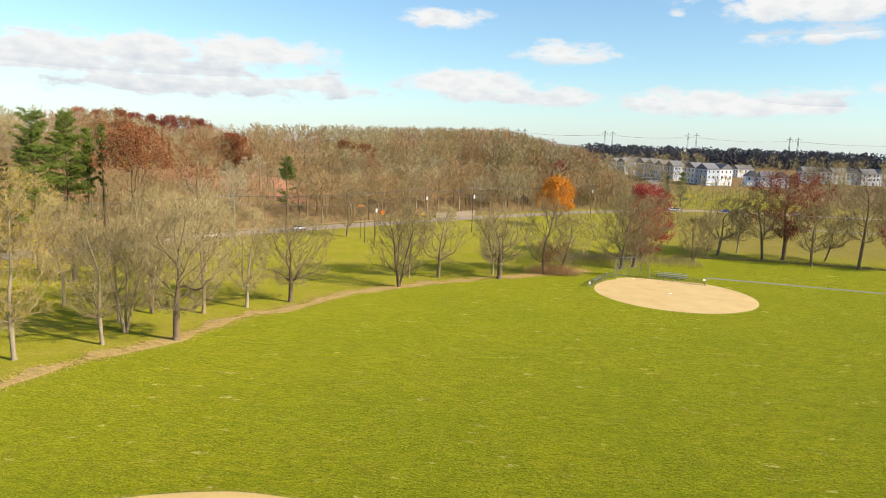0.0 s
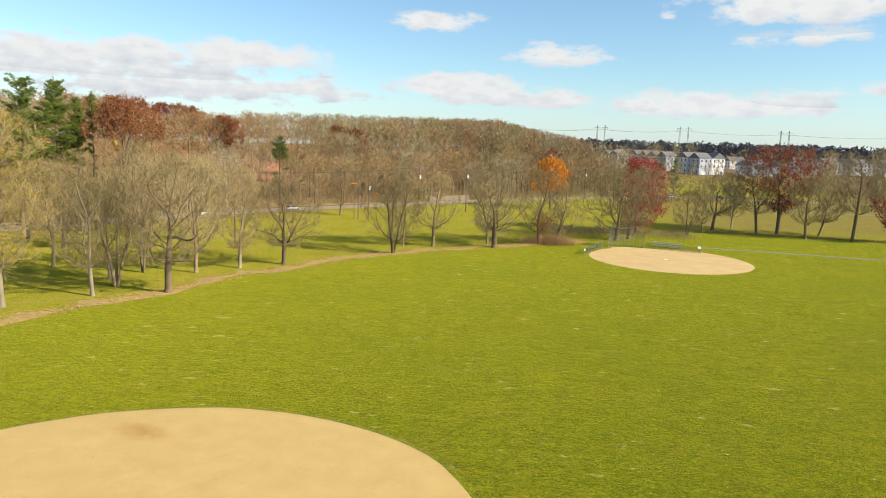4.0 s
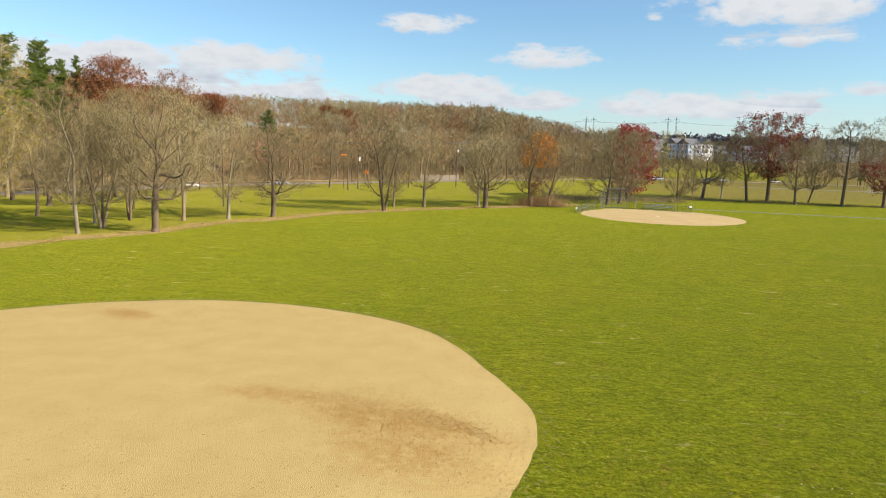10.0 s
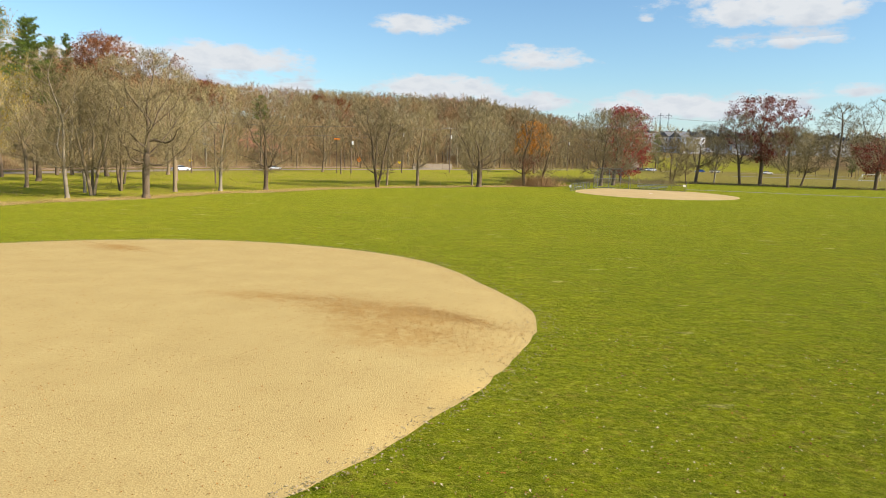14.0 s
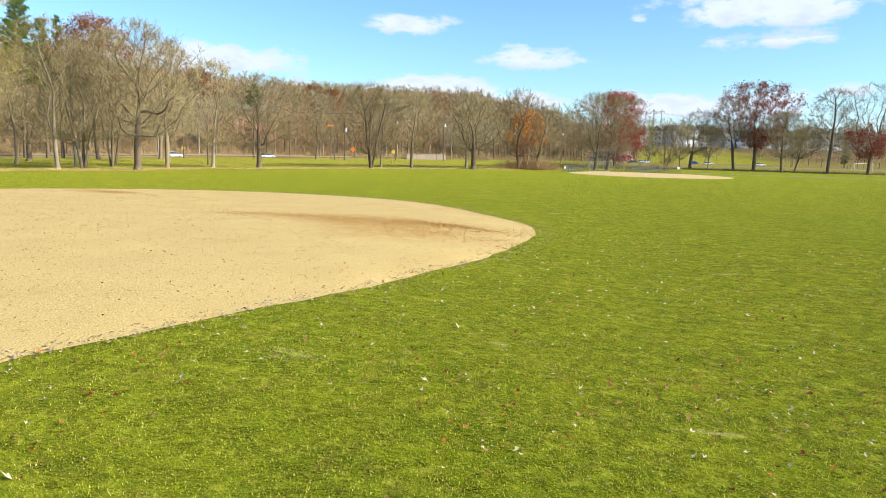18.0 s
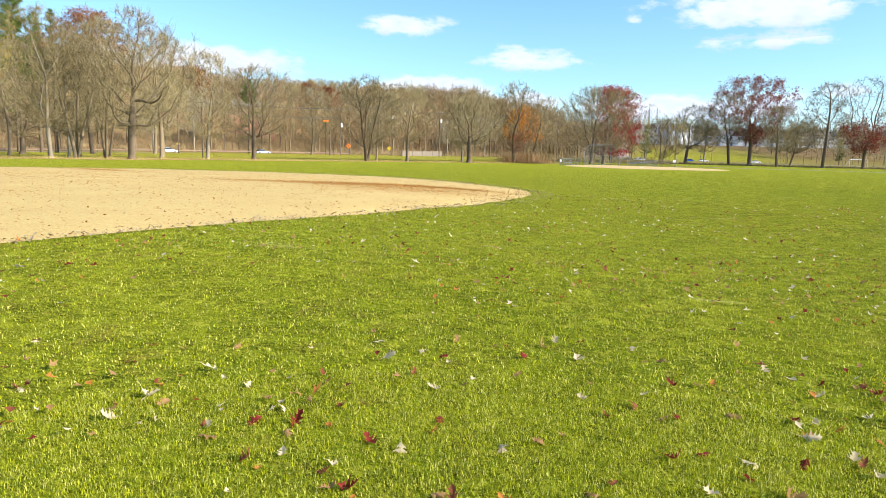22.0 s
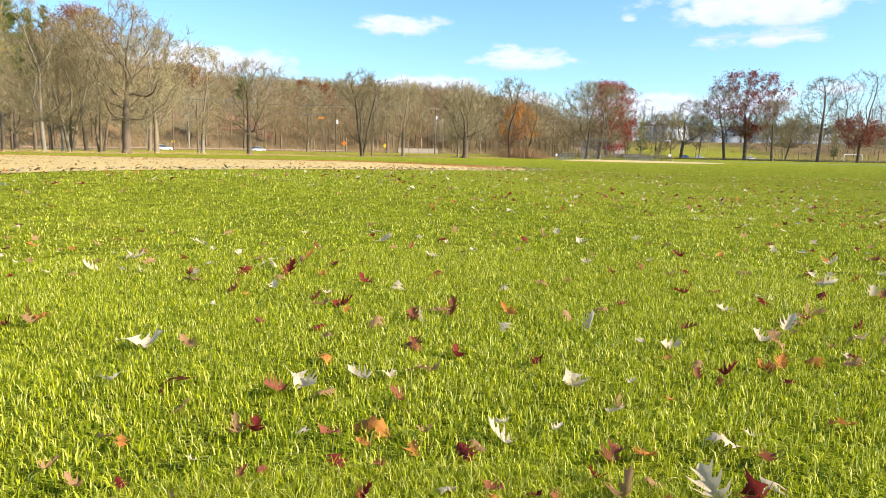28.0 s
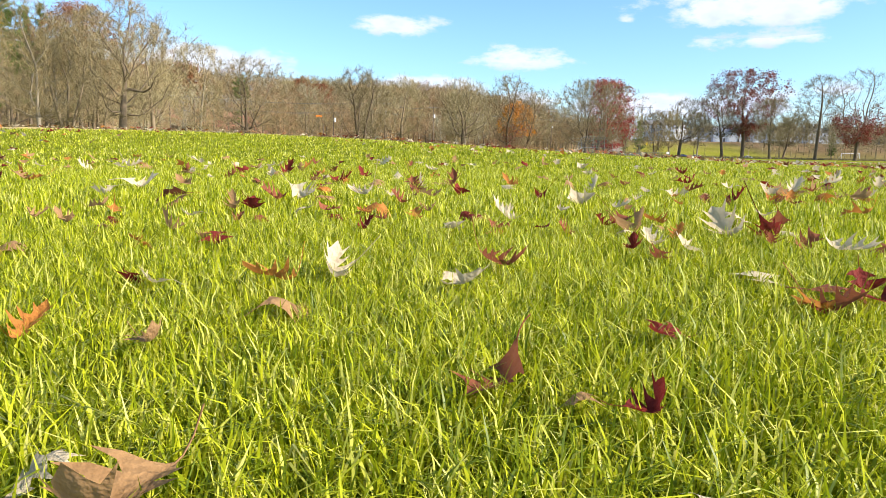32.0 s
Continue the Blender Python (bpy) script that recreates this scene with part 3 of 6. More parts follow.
strip_sheet("road", ROAD[1:-1], 9.0, ASPHALT, "worn grey asphalt road below the wooded bank", "road", lift=0.12, step=6, across=6)
strip_sheet("footpath", [(45.1, 150.2), (59.6, 147.6), (90, 141), (140, 131)], 1.3, PAVING, "narrow worn grey path across the field", "path", lift=0.05)
strip_sheet("park_lane", [(95, 262), (140, 258), (190, 262), (300, 275)], 4.0, PAVING, "pale paved lane beyond the far tree row", "lane", lift=0.1)
strip_sheet("side_road", [(60, 322), (78, 352), (88, 400), (96, 470)], 7.0, ASPHALT, "grey asphalt side road towards the houses", "road", lift=0.14, step=6, across=5)
strip_sheet("straw_drift", STRIP[1:14], 2.5, STRAW, "pale straw and dry leaves drifted along the field's edge", "straw", lift=0.10, wobble=2.4, step=0.7, across=4)

# ---- trees ----
class Wood:
    """Tapered limbs and fine twigs, gathered as arrays."""

    def __init__(self):
        self.v, self.quads, self.n = [], [], 0
        self.tv, self.tt = [], []
        self.tips = []

    def tube(self, pts, radii, sides):
        base = self.n
        for i, (p, r) in enumerate(zip(pts, radii)):
            d = (pts[min(i + 1, len(pts) - 1)] - pts[max(i - 1, 0)]).normalized()
            a = d.orthogonal().normalized()
            b = d.cross(a)
            for k in range(sides):
                t = 2 * math.pi * k / sides
                self.v.append(p + (a * math.cos(t) + b * math.sin(t)) * r)
        self.n += len(pts) * sides
        for i in range(len(pts) - 1):
            for k in range(sides):
                k2 = (k + 1) % sides
                self.quads.append((base + i * sides + k, base + i * sides + k2, base + (i + 1) * sides + k2, base + (i + 1) * sides + k))


def unit(a):
    return a / (np.linalg.norm(a, axis=-1, keepdims=True) + 1e-9)


def slivers(base, way, r, rs):
    """Narrow tapering triangles, one for each fine twig."""
    side = unit(np.cross(way, rs.normal(0, 1, base.shape))) * np.asarray(r).reshape(-1, 1)
    return np.stack([base + side, base - side, base + way], 1).reshape(-1, 3)


def grow(seed, height, trunk_r, fork=0.25, points=420, crown=0.56, lean=(0, 0), twig=1.05, twig_r=0.015, twigs=30, stems=1, sides=7, arms=(), leader=0.72, balance=0.45, top_heavy=0.5):
    """A broadleaf tree. The crown is an envelope filled with growing points, each of which joins the stem along the shortest way;
    limbs thicken with what they carry, and end in fans of fine twigs."""
    rs, w = np.random.RandomState(seed), Wood()
    wide, low = crown * 0.6 * height, fork * 0.85 * height
    tilt = np.array([lean[0], lean[1]])
    nodes, up, length, floor_r, open_at = [], [], [], [], []

    def add(p, parent, least=0.0, joins=True):
        nodes.append(np.array(p, float))
        up.append(parent)
        length.append(0.0 if parent < 0 else length[parent] + float(np.linalg.norm(nodes[-1] - nodes[parent])))
        floor_r.append(least)
        open_at.append(joins)
        return len(nodes) - 1

    for s in range(stems):
        out = np.zeros(2)
        if stems > 1:
            a = 2 * math.pi * (s + rs.uniform(-0.2, 0.2)) / stems
            out = np.array([math.cos(a), math.sin(a)]) * rs.uniform(0.14, 0.24)
        last, steps = -1, max(6, int(height * leader / 0.9))
        bend, drift = np.zeros(2), rs.normal(0, 0.05, 2)
        for i in range(steps + 1):
            z = height * leader * i / steps
            drift = drift * 0.75 + rs.normal(0, 0.045, 2) * (0.5 if z < low else 1.6)
            bend = bend + drift * 0.9
            x, y = (tilt + out) * z + bend + (out / (np.linalg.norm(out) + 1e-9)) * 0.16 * (stems > 1)
            last = add((x, y, z - 0.25 if i == 0 else z), last, joins=z >= low)
        if s == 0:
            for u, aim, ln, thick in arms:
                at = min(range(len(nodes)), key=lambda k: abs(nodes[k][2] - u * height))
                d, p, n = unit(np.array(aim, float)), nodes[at], max(4, int(ln / 0.8))
                for i in range(n):
                    d = unit(d + rs.normal(0, 0.20, 3) + np.array([0, 0, 0.02]))
                    p = p + d * ln / n
                    at = add(p, at, thick * (1 - 0.85 * (i + 1) / n))
    # growing points inside the crown
    k = points * 3
    v = rs.beta(1.25, 1.1, k)
    form = np.power(v, top_heavy) * np.power(1 - v, 0.42)
    form = form / (np.power(0.55, top_heavy) * np.power(0.45, 0.42))
    rad = wide * form * np.power(rs.uniform(0, 1, k), 0.42)
    ang = rs.uniform(0, 2 * math.pi, k)
    # broad lobes make an uneven outline
    lobes = 1 + 0.16 * np.sin(ang * 2 + seed) + 0.12 * np.sin(ang * 3 + 5 * v + seed * 2) + 0.10 * np.sin(9 * v + ang + seed)
    z = low + (height * 0.985 - low) * v
    pts = np.stack([rad * lobes * np.cos(ang) + tilt[0] * z, rad * lobes * np.sin(ang) + tilt[1] * z, z], 1)
    hollow = np.array([noise.noise((p[0] * 0.33 + seed, p[1] * 0.33, p[2] * 0.33)) for p in pts])
    pts = pts[hollow > -0.22][:points]
    # join each point to the stem by the shortest way, with a leaning towards straight paths from the root
    best, parent = np.full(len(pts), 1e9), np.zeros(len(pts), int)

    def offer(j):
        d = pts - nodes[j]
        far = np.linalg.norm(d, axis=1)
        cost = far + balance * length[j] + 0.9 * np.maximum(0, -d[:, 2]) + 0.25 * np.maximum(0, far - 2.2)
        better = cost < best
        best[better], parent[better] = cost[better], j

    for j in range(len(nodes)):
        if open_at[j]:
            offer(j)
    left = np.ones(len(pts), bool)
    for _ in range(len(pts)):
        i = int(np.argmin(np.where(left, best, 1e12)))
        left[i] = False
        best[i] = -1e9
        gap = pts[i] - nodes[parent[i]]
        far = float(np.linalg.norm(gap))
        j = parent[i]
        if far > 2.4:
            j = add(nodes[j] + gap * 0.5 + rs.normal(0, 0.14, 3) + np.array([0, 0, -0.06 * far]), j)
        j = add(pts[i], j)
        offer(j)
    n = len(nodes)
    pos, up = np.array(nodes), np.array(up)
    power = 2.35
    load = np.zeros(n)
    kids = [[] for _ in range(n)]
    for i in range(n - 1, -1, -1):
        if not kids[i]:
            load[i] = 0.012 ** power
        if up[i] >= 0:
            load[up[i]] += load[i]
            kids[up[i]].append(i)
    r = np.power(load, 1 / power)
    root_r = max(r[i] for i in range(n) if up[i] < 0)
    want = trunk_r * (1.0 if stems == 1 else 0.68)
    thin = np.clip((r - 0.012) / (root_r - 0.012), 0, 1)
    r = np.maximum(0.012 + (want - 0.012) * np.power(thin, 1.2), np.array(floor_r))
    main = [max(c, key=lambda q: r[q]) if c else -1 for c in kids]
    flat = pos.copy()
    for i in range(n):
        if up[i] >= 0 and main[i] >= 0 and floor_r[i] == 0:
            flat[i] = 0.5 * pos[i] + 0.25 * (pos[up[i]] + pos[main[i]])
    pos = flat
    starts = [i for i in range(n) if up[i] < 0 or main[up[i]] != i]
    for s0 in starts:
        chain, i = [s0], s0
        while main[i] >= 0:
            i = main[i]
            chain.append(i)
        line, radii = [pos[c] for c in chain], [r[c] for c in chain]
        if up[s0] >= 0:
            line, radii = [pos[up[s0]]] + line, [min(r[s0] * 1.15, r[up[s0]])] + radii
        if len(line) < 2:
            continue
        radii[-1] *= 0.5
        w.tube([Vector(p) for p in line], radii, sides if radii[0] > 0.14 else max(4, sides - 2) if radii[0] > 0.05 else 3)
    if stems == 1:
        # the flare of the roots
        w.tube([Vector((0, 0, -0.3)), Vector((0, 0, 0.15)), Vector(pos[1]) * (0.7 / max(0.5, pos[1][2]))], [trunk_r * 1.7, trunk_r * 1.28, trunk_r * 0.98], sides)
    # fans of twigs along the thin branches
    thin_ones = np.array([i for i in range(n) if r[i] < 0.075 and up[i] >= 0])
    along = unit(pos[thin_ones] - pos[up[thin_ones]])
    seat = np.repeat(np.arange(len(thin_ones)), twigs // 4)
    f = rs.uniform(0, 1, (len(seat), 1))
    base = pos[up[thin_ones]][seat] * (1 - f) + pos[thin_ones][seat] * f
    way = unit(along[seat] * 0.9 + rs.normal(0, 0.55, base.shape) + np.array([0, 0, 0.22]))
    way = way * (twig * rs.uniform(0.55, 1.35, (len(seat), 1)))
    tv = [slivers(base, way, twig_r * 1.25 * rs.uniform(0.8, 1.2, len(seat)), rs)]
    seat2 = np.repeat(np.arange(len(seat)), 3)
    base2 = base[seat2] + way[seat2] * rs.uniform(0.15, 0.9, (len(seat2), 1))
    way2 = unit(unit(way[seat2]) + rs.normal(0, 0.42, base2.shape) + np.array([0, 0, 0.10])) * (twig * rs.uniform(0.35, 0.9, (len(seat2), 1)))
    tv.append(slivers(base2, way2, twig_r * rs.uniform(0.7, 1.2, len(seat2)), rs))
    w.tv = np.concatenate(tv)
    w.tt = np.arange(len(w.tv)).reshape(-1, 3)
    w.tips = base2 + way2 * 0.6
    w.fit = height / float(w.tv[:, 2].max())
    w.bones = (pos, up, r)
    return w


def leaf_mesh(name, spots, mat, size, rng, per=1, jitter=0.3):
    """Many small folded leaves at the given spots."""
    n = len(spots) * per
    rs = np.random.RandomState(rng.randrange(1 << 30))
    base = np.repeat(np.array([tuple(p) for p in spots], float), per, 0) + rs.normal(0, jitter, (n, 3))
    a = rs.normal(0, 1, (n, 3))
    a /= np.linalg.norm(a, axis=1)[:, None]
    b = np.cross(a, rs.normal(0, 1, (n, 3)))
    b /= np.linalg.norm(b, axis=1)[:, None] + 1e-9
    c = np.cross(a, b)
    s = size * rs.uniform(0.6, 1.3, (n, 1))
    verts = np.stack([base - a * s * 0.5, base + b * s * 0.33 + c * s * 0.08, base + a * s * 0.55, base - b * s * 0.33 + c * s * 0.08], 1).reshape(-1, 3)
    k = np.arange(n)[:, None] * 4
    return mesh_of(name, verts, [k + [0, 1, 2], k + [0, 2, 3]], mat)


def tree_parts(name, w, bark, twig_mat, leaf=None):
    """Meshes of a grown tree: trunk, twigs and, if any, foliage."""
    f = w.fit
    trunk = mesh_of("trunk", np.array(w.v) * f, [w.quads], bark)
    trunk.shade_smooth()
    out = [("trunk", trunk), ("crown", mesh_of("crown", np.array(w.tv) * f, [w.tt], twig_mat))]
    if leaf:
        mat, size, share, per, where = leaf
        rng = random.Random(len(w.tips))
        spots = [Vector(p) * f for p in w.tips if rng.random() < share]
        spots = [p for p in spots if where is None or where(p)]
        out.append(("foliage", leaf_mesh("foliage", spots, mat, size, rng, per)))
    return out


def plant(name, parts_list, label, category, x, y, group="", turn=0.0, scale=1.0, sink=0.0):
    ob = thing(name, label, category, group, place=(x, y, gz(x, y) - sink), turn=turn)
    for pname, me in parts_list:
        part(pname, me, None, ob)
    ob.scale = (scale, scale, scale)
    return ob


# trees of the open rows, each with its own growth: x, y, height, trunk radius, seed, kind
R, D, P = (BARK, TWIG), (DARKBARK, TWIG_DARK), (PALEBARK, TWIG)
ROWS = [
    (-55.2, 71.2, 23, 0.30, 11, P, dict(fork=0.2, crown=0.46, points=460, leader=0.85), "tall pale-barked sycamore with a few yellow leaves"),
    (-49.2, 78.9, 18.5, 0.26, 12, P, dict(fork=0.22, crown=0.50, lean=(-0.06, 0.02), leader=0.85), "slender grey tree with bare limbs"),
    (-49.4, 84.5, 16.5, 0.36, 13, R, dict(fork=0.20, stems=3, crown=0.58, points=380), "grey tree forking low into three bare stems"),
    (-53.0, 88.9, 15, 0.20, 14, P, dict(fork=0.25, crown=0.50, points=320, leader=0.85), "thin pale bare tree"),
    (-41.3, 82.6, 18.8, 0.46, 15, D, dict(fork=0.24, points=640, crown=0.66, lean=(0.06, 0), leader=0.6, arms=((0.42, (0.8, -0.15, 0.5), 7.0, 0.22), (0.36, (-0.85, 0.1, 0.35), 5.0, 0.15), (0.55, (-0.6, 0.2, 0.9), 8.0, 0.18))), "large dark gnarled oak with bare spreading limbs"),
    (-51.2, 94.9, 20, 0.32, 16, R, dict(fork=0.22, stems=2, crown=0.52), "grey twin-stemmed bare tree"),
    (-44.1, 96.8, 18.5, 0.30, 17, R, dict(fork=0.28, crown=0.54), "straight grey tree with bare crown"),
    (-39.4, 102.1, 16.8, 0.28, 18, P, dict(fork=0.22, crown=0.56, points=380), "pale tree with a few tan leaves remaining"),
    (-34.0, 107.4, 15.8, 0.40, 19, D, dict(fork=0.22, points=520, crown=0.74, lean=(0.05, 0), leader=0.55, arms=((0.26, (0.95, 0, 0.30), 5.5, 0.17), (0.28, (-0.6, 0, 0.8), 5.0, 0.16))), "dark bare oak with wide low limbs"),
    (-18.5, 123.9, 16.5, 0.40, 20, D, dict(fork=0.16, stems=3, points=440, crown=0.60), "dark bare tree forking near the ground"),
    (-18.0, 133.5, 15.5, 0.22, 21, R, dict(fork=0.28, crown=0.46, points=300), "slim bare grey tree"),
    (-12.1, 135.2, 16.2, 0.34, 22, R, dict(fork=0.26, crown=0.60), "bare tree with crooked limbs"),
    (0.2, 137.4, 16.2, 0.55, 23, D, dict(fork=0.24, points=500, crown=0.74, leader=0.55), "bare tree on a thick dark burled trunk"),
    (-1.3, 141.8, 14, 0.24, 24, P, dict(fork=0.22, crown=0.50, points=300), "slim pale tree beside a thick trunk"),
    (9.7, 144.3, 17.5, 0.36, 25, D, dict(fork=0.18, crown=0.58, points=480, leader=0.85), "bare dark tree rising from a vine-grown thicket"),
    (13.2, 146.5, 14.5, 0.26, 26, D, dict(fork=0.20, crown=0.60, lean=(0.26, 0), points=320), "leaning dark tree in a thicket"),
    (27.7, 155.6, 18.5, 0.40, 27, D, dict(fork=0.14, points=760, crown=0.88, leader=0.55), "wide bare tree behind the backstop"),
    (31.2, 159.1, 18, 0.42, 28, D, dict(fork=0.16, points=640, crown=0.80, lean=(0.08, 0), leader=0.6), "dark bare tree leaning over the backstop"),
    (47.6, 171.0, 12, 0.24, 29, D, dict(fork=0.12, stems=3, crown=0.66, points=300), "small dark clump of bare stems"),
    (52.9, 176.4, 12.5, 0.16, 30, R, dict(fork=0.24, crown=0.50, points=240), "thin bare tree in the far row"),
    (57.6, 184.1, 16.5, 0.44, 31, D, dict(fork=0.28, crown=0.78, lean=(0.14, 0), leader=0.6), "dark leaning tree with broad bare crown"),
    (64.9, 191.2, 13, 0.24, 32, P, dict(fork=0.28, crown=0.6, points=300), "pale-trunked tree with tan leaves"),
    (67.3, 179.1, 19, 0.38, 33, D, dict(fork=0.34, crown=0.62, lean=(-0.10, 0), leader=0.8), "dark bare tree leaning away from a red oak"),
    (76.8, 173.0, 16, 0.34, 35, R, dict(fork=0.28, crown=0.66), "grey bare tree with open crown"),
    (84.4, 182.8, 13, 0.26, 36, D, dict(fork=0.32, crown=0.60, lean=(0.28, 0), points=260), "dark tree leaning steeply"),
    (87.4, 172.0, 21.5, 0.40, 37, D, dict(fork=0.36, crown=0.54, points=360, leader=0.8), "tall dark tree with ivy on its trunk"),
    (-75.4, 112.9, 13, 0.5, 39, D, dict(fork=0.28, crown=0.90), "dark stout tree near the road"),
    (-92.9, 126.6, 19, 0.45, 40, R, dict(fork=0.35, crown=0.56), "tall grey tree beside the road"),
    (-86.0, 98.0, 18, 0.30, 41, R, dict(fork=0.3, crown=0.54), "tall bare grey tree in the park strip"),
    (-66.0, 96.0, 17, 0.28, 42, R, dict(fork=0.28, crown=0.60), "bare grey tree in the park strip"),
    (-60.0, 112.0, 18, 0.30, 43, R, dict(fork=0.28, stems=2, crown=0.58), "bare twin-stemmed tree in the park strip"),
    (-58.0, 128.0, 17, 0.28, 44, R, dict(fork=0.28, crown=0.60), "bare grey tree near the road"),
    (-42.6, 184.0, 15, 0.32, 45, R, dict(fork=0.22, crown=0.6, lean=(0.12, 0), points=300), "bare tree leaning beside the road"),
]
for x, y, hgt, r, seed, (bark, twig_mat), opts, label in ROWS:
    w = grow(seed, hgt, r, **opts)
    leaf = None
    if seed == 11:
        leaf = (LEAF_YELLOW, 0.18, 0.85, 1, lambda q: q.z > 5)
    if seed == 25:
        leaf = (LEAF_DARKRED, 0.22, 0.7, 1, lambda q: q.z < 6.5 and q.x > -1)
    if seed in (18, 32, 24):
        leaf = (LEAF_TAN, 0.20, 0.10, 1, None)
    plant("bare_tree", tree_parts("bare_tree", w, bark, twig_mat, leaf), label, "tree", x, y, "trees of the park rows", turn=rng.uniform(-20, 20))

# red oak of the far row and its neighbour; the crimson maple behind the backstop; the orange maple by the road
w = grow(34, 23.5, 0.50, fork=0.30, points=620, crown=0.72, leader=0.6, top_heavy=0.7, twigs=16)
plant("red_oak", tree_parts("red_oak", w, DARKBARK, TWIG_DARK, (LEAF_DARKRED, 0.33, 1.0, 2, lambda p: noise.noise(p * 0.35) > -0.2)), "tall oak keeping its dark red leaves", "oak tree", 73.1, 181.0, turn=40)
w = grow(38, 23.0, 0.42, fork=0.20, points=560, crown=0.60, leader=0.85, twigs=16)
plant("red_oak", tree_parts("red_oak", w, DARKBARK, TWIG_DARK, (LEAF_DARKRED, 0.33, 1.0, 2, lambda p: p.z < 11 + 5 * noise.noise(p * 0.3))), "oak with dark red leaves on its lower half", "oak tree", 97.0, 171.6, turn=10)
w = grow(50, 19.0, 0.40, fork=0.10, points=520, crown=0.66, top_heavy=0.45, twigs=16)
plant("red_maple", tree_parts("red_maple", w, DARKBARK, TWIG_DARK, (LEAF_RED, 0.36, 1.0, 2, lambda p: p.x > -3.5)), "round maple in bright crimson leaf", "maple tree", 35.2, 170.5)
w = grow(51, 18.0, 0.40, fork=0.14, points=420, crown=0.56, twigs=16)
plant("orange_maple", tree_parts("orange_maple", w, BARK, TWIG, (LEAF_ORANGE, 0.42, 1.0, 2, lambda p: p.z > 6)), "maple in orange leaf beside the road", "maple tree", 18.5, 232.0)
w = grow(81, 29.0, 0.40, fork=0.56, points=520, crown=0.42, leader=0.7, twigs=16)
plant("rust_oak", tree_parts("rust_oak", w, DARKBARK, TWIG_WARM, (LEAF_RUST, 0.33, 1.0, 2, lambda p: p.z > 19.5)), "tall oak with rust-brown leaves behind the grove", "oak tree", -75.7, 135.0)
w = grow(82, 27.5, 0.38, fork=0.40, points=420, crown=0.36, leader=0.8, twigs=20)
plant("rust_oak", tree_parts("rust_oak", w, BARK, TWIG_WARM, (LEAF_RUST, 0.30, 0.45, 1, lambda p: p.z > 17)), "tall grey oak with thin russet leaves near its top", "oak tree", -69.0, 148.0)


def pine(seed, height, clear=0.48, spread=4.5):
    """A white pine: straight trunk, whorls of level limbs with tufted needles."""
    rng, w = random.Random(seed), Wood()
    pts = [Vector((rng.gauss(0, 0.08), rng.gauss(0, 0.08), height * i / 10 - 0.3)) for i in range(11)]
    w.tube(pts, [0.38 * (1 - 0.93 * i / 10) for i in range(11)], 7)
    tufts = []
    z = height * clear * 0.55
    while z < height - 0.4:
        u = z / height
        dense = u > clear
        for k in range(rng.randint(4, 6) if dense else rng.randint(0, 2)):
            a = rng.uniform(0, 2 * math.pi)
            top = (1 - u) / (1 - clear) if dense else 0.6
            ln = spread * (0.28 + 0.72 * min(1, top * 1.6)) * rng.uniform(0.45, 1.25)
            d = Vector((math.cos(a), math.sin(a), rng.uniform(0.02, 0.45) + 0.4 * u ** 3))
            p0, p1 = Vector((0, 0, z)), Vector((0, 0, z)) + d * ln
            w.tube([p0, p0.lerp(p1, 0.5) + Vector((0, 0, -0.1)), p1], [0.07, 0.045, 0.015], 3)
            for s in range(int(ln * 9)):
                f = rng.uniform(0.25, 1.05)
                side = Vector((-d.y, d.x, 0)) * rng.gauss(0, 0.28) * ln * (1.1 - 0.6 * f)
                tufts.append(p0.lerp(p1, f) + side + Vector((0, 0, rng.gauss(0.10, 0.12))))
        z += rng.uniform(0.45, 1.0)
    v, t = [], []
    for c in tufts:
        for k in range(9):
            d = Vector((rng.gauss(0, 1), rng.gauss(0, 1), rng.gauss(0.35, 0.6))).normalized() * rng.uniform(0.32, 0.62)
            sdv = d.orthogonal().normalized() * 0.05
            n = len(v)
            v += [c - sdv, c + sdv, c + d]
            t.append((n, n + 1, n + 2))
    trunk = mesh_of("trunk", w.v, [w.quads], DARKBARK)
    trunk.shade_smooth()
    return [("trunk", trunk), ("needles", mesh_of("needles", v, [t], NEEDLE))]


PINES = [pine(61, 30.0, 0.46, 4.6), pine(62, 28.0, 0.48, 4.4), pine(63, 17.0, 0.2, 2.8), pine(64, 21.0, 0.66, 2.6), pine(65, 27.5, 0.58, 2.1), pine(66, 28.5, 0.70, 1.2)]
for x, y, k, sc, turn in ((-88.5, 131.5, 0, 1.0, 0), (-88.0, 121.0, 1, 1.07, 60), (-86.2, 135.0, 4, 1.0, 20), (-84.2, 137.0, 5, 1.0, 140), (-97.0, 120.0, 1, 0.85, 300),
                          (-64.4, 198.5, 3, 1.0, 90), (87.0, 343.0, 2, 1.0, 0), (81.0, 348.0, 2, 0.85, 50), (175.0, 330.0, 2, 0.7, 80)):
    plant("pine_tree", PINES[k], "tall dark green white pine with bare lower trunk" if k in (0, 1) else "slim green pine beside taller ones" if k > 3 else "dark green conifer among bare trees", "pine tree", x, y, "pines", turn=turn, scale=sc)

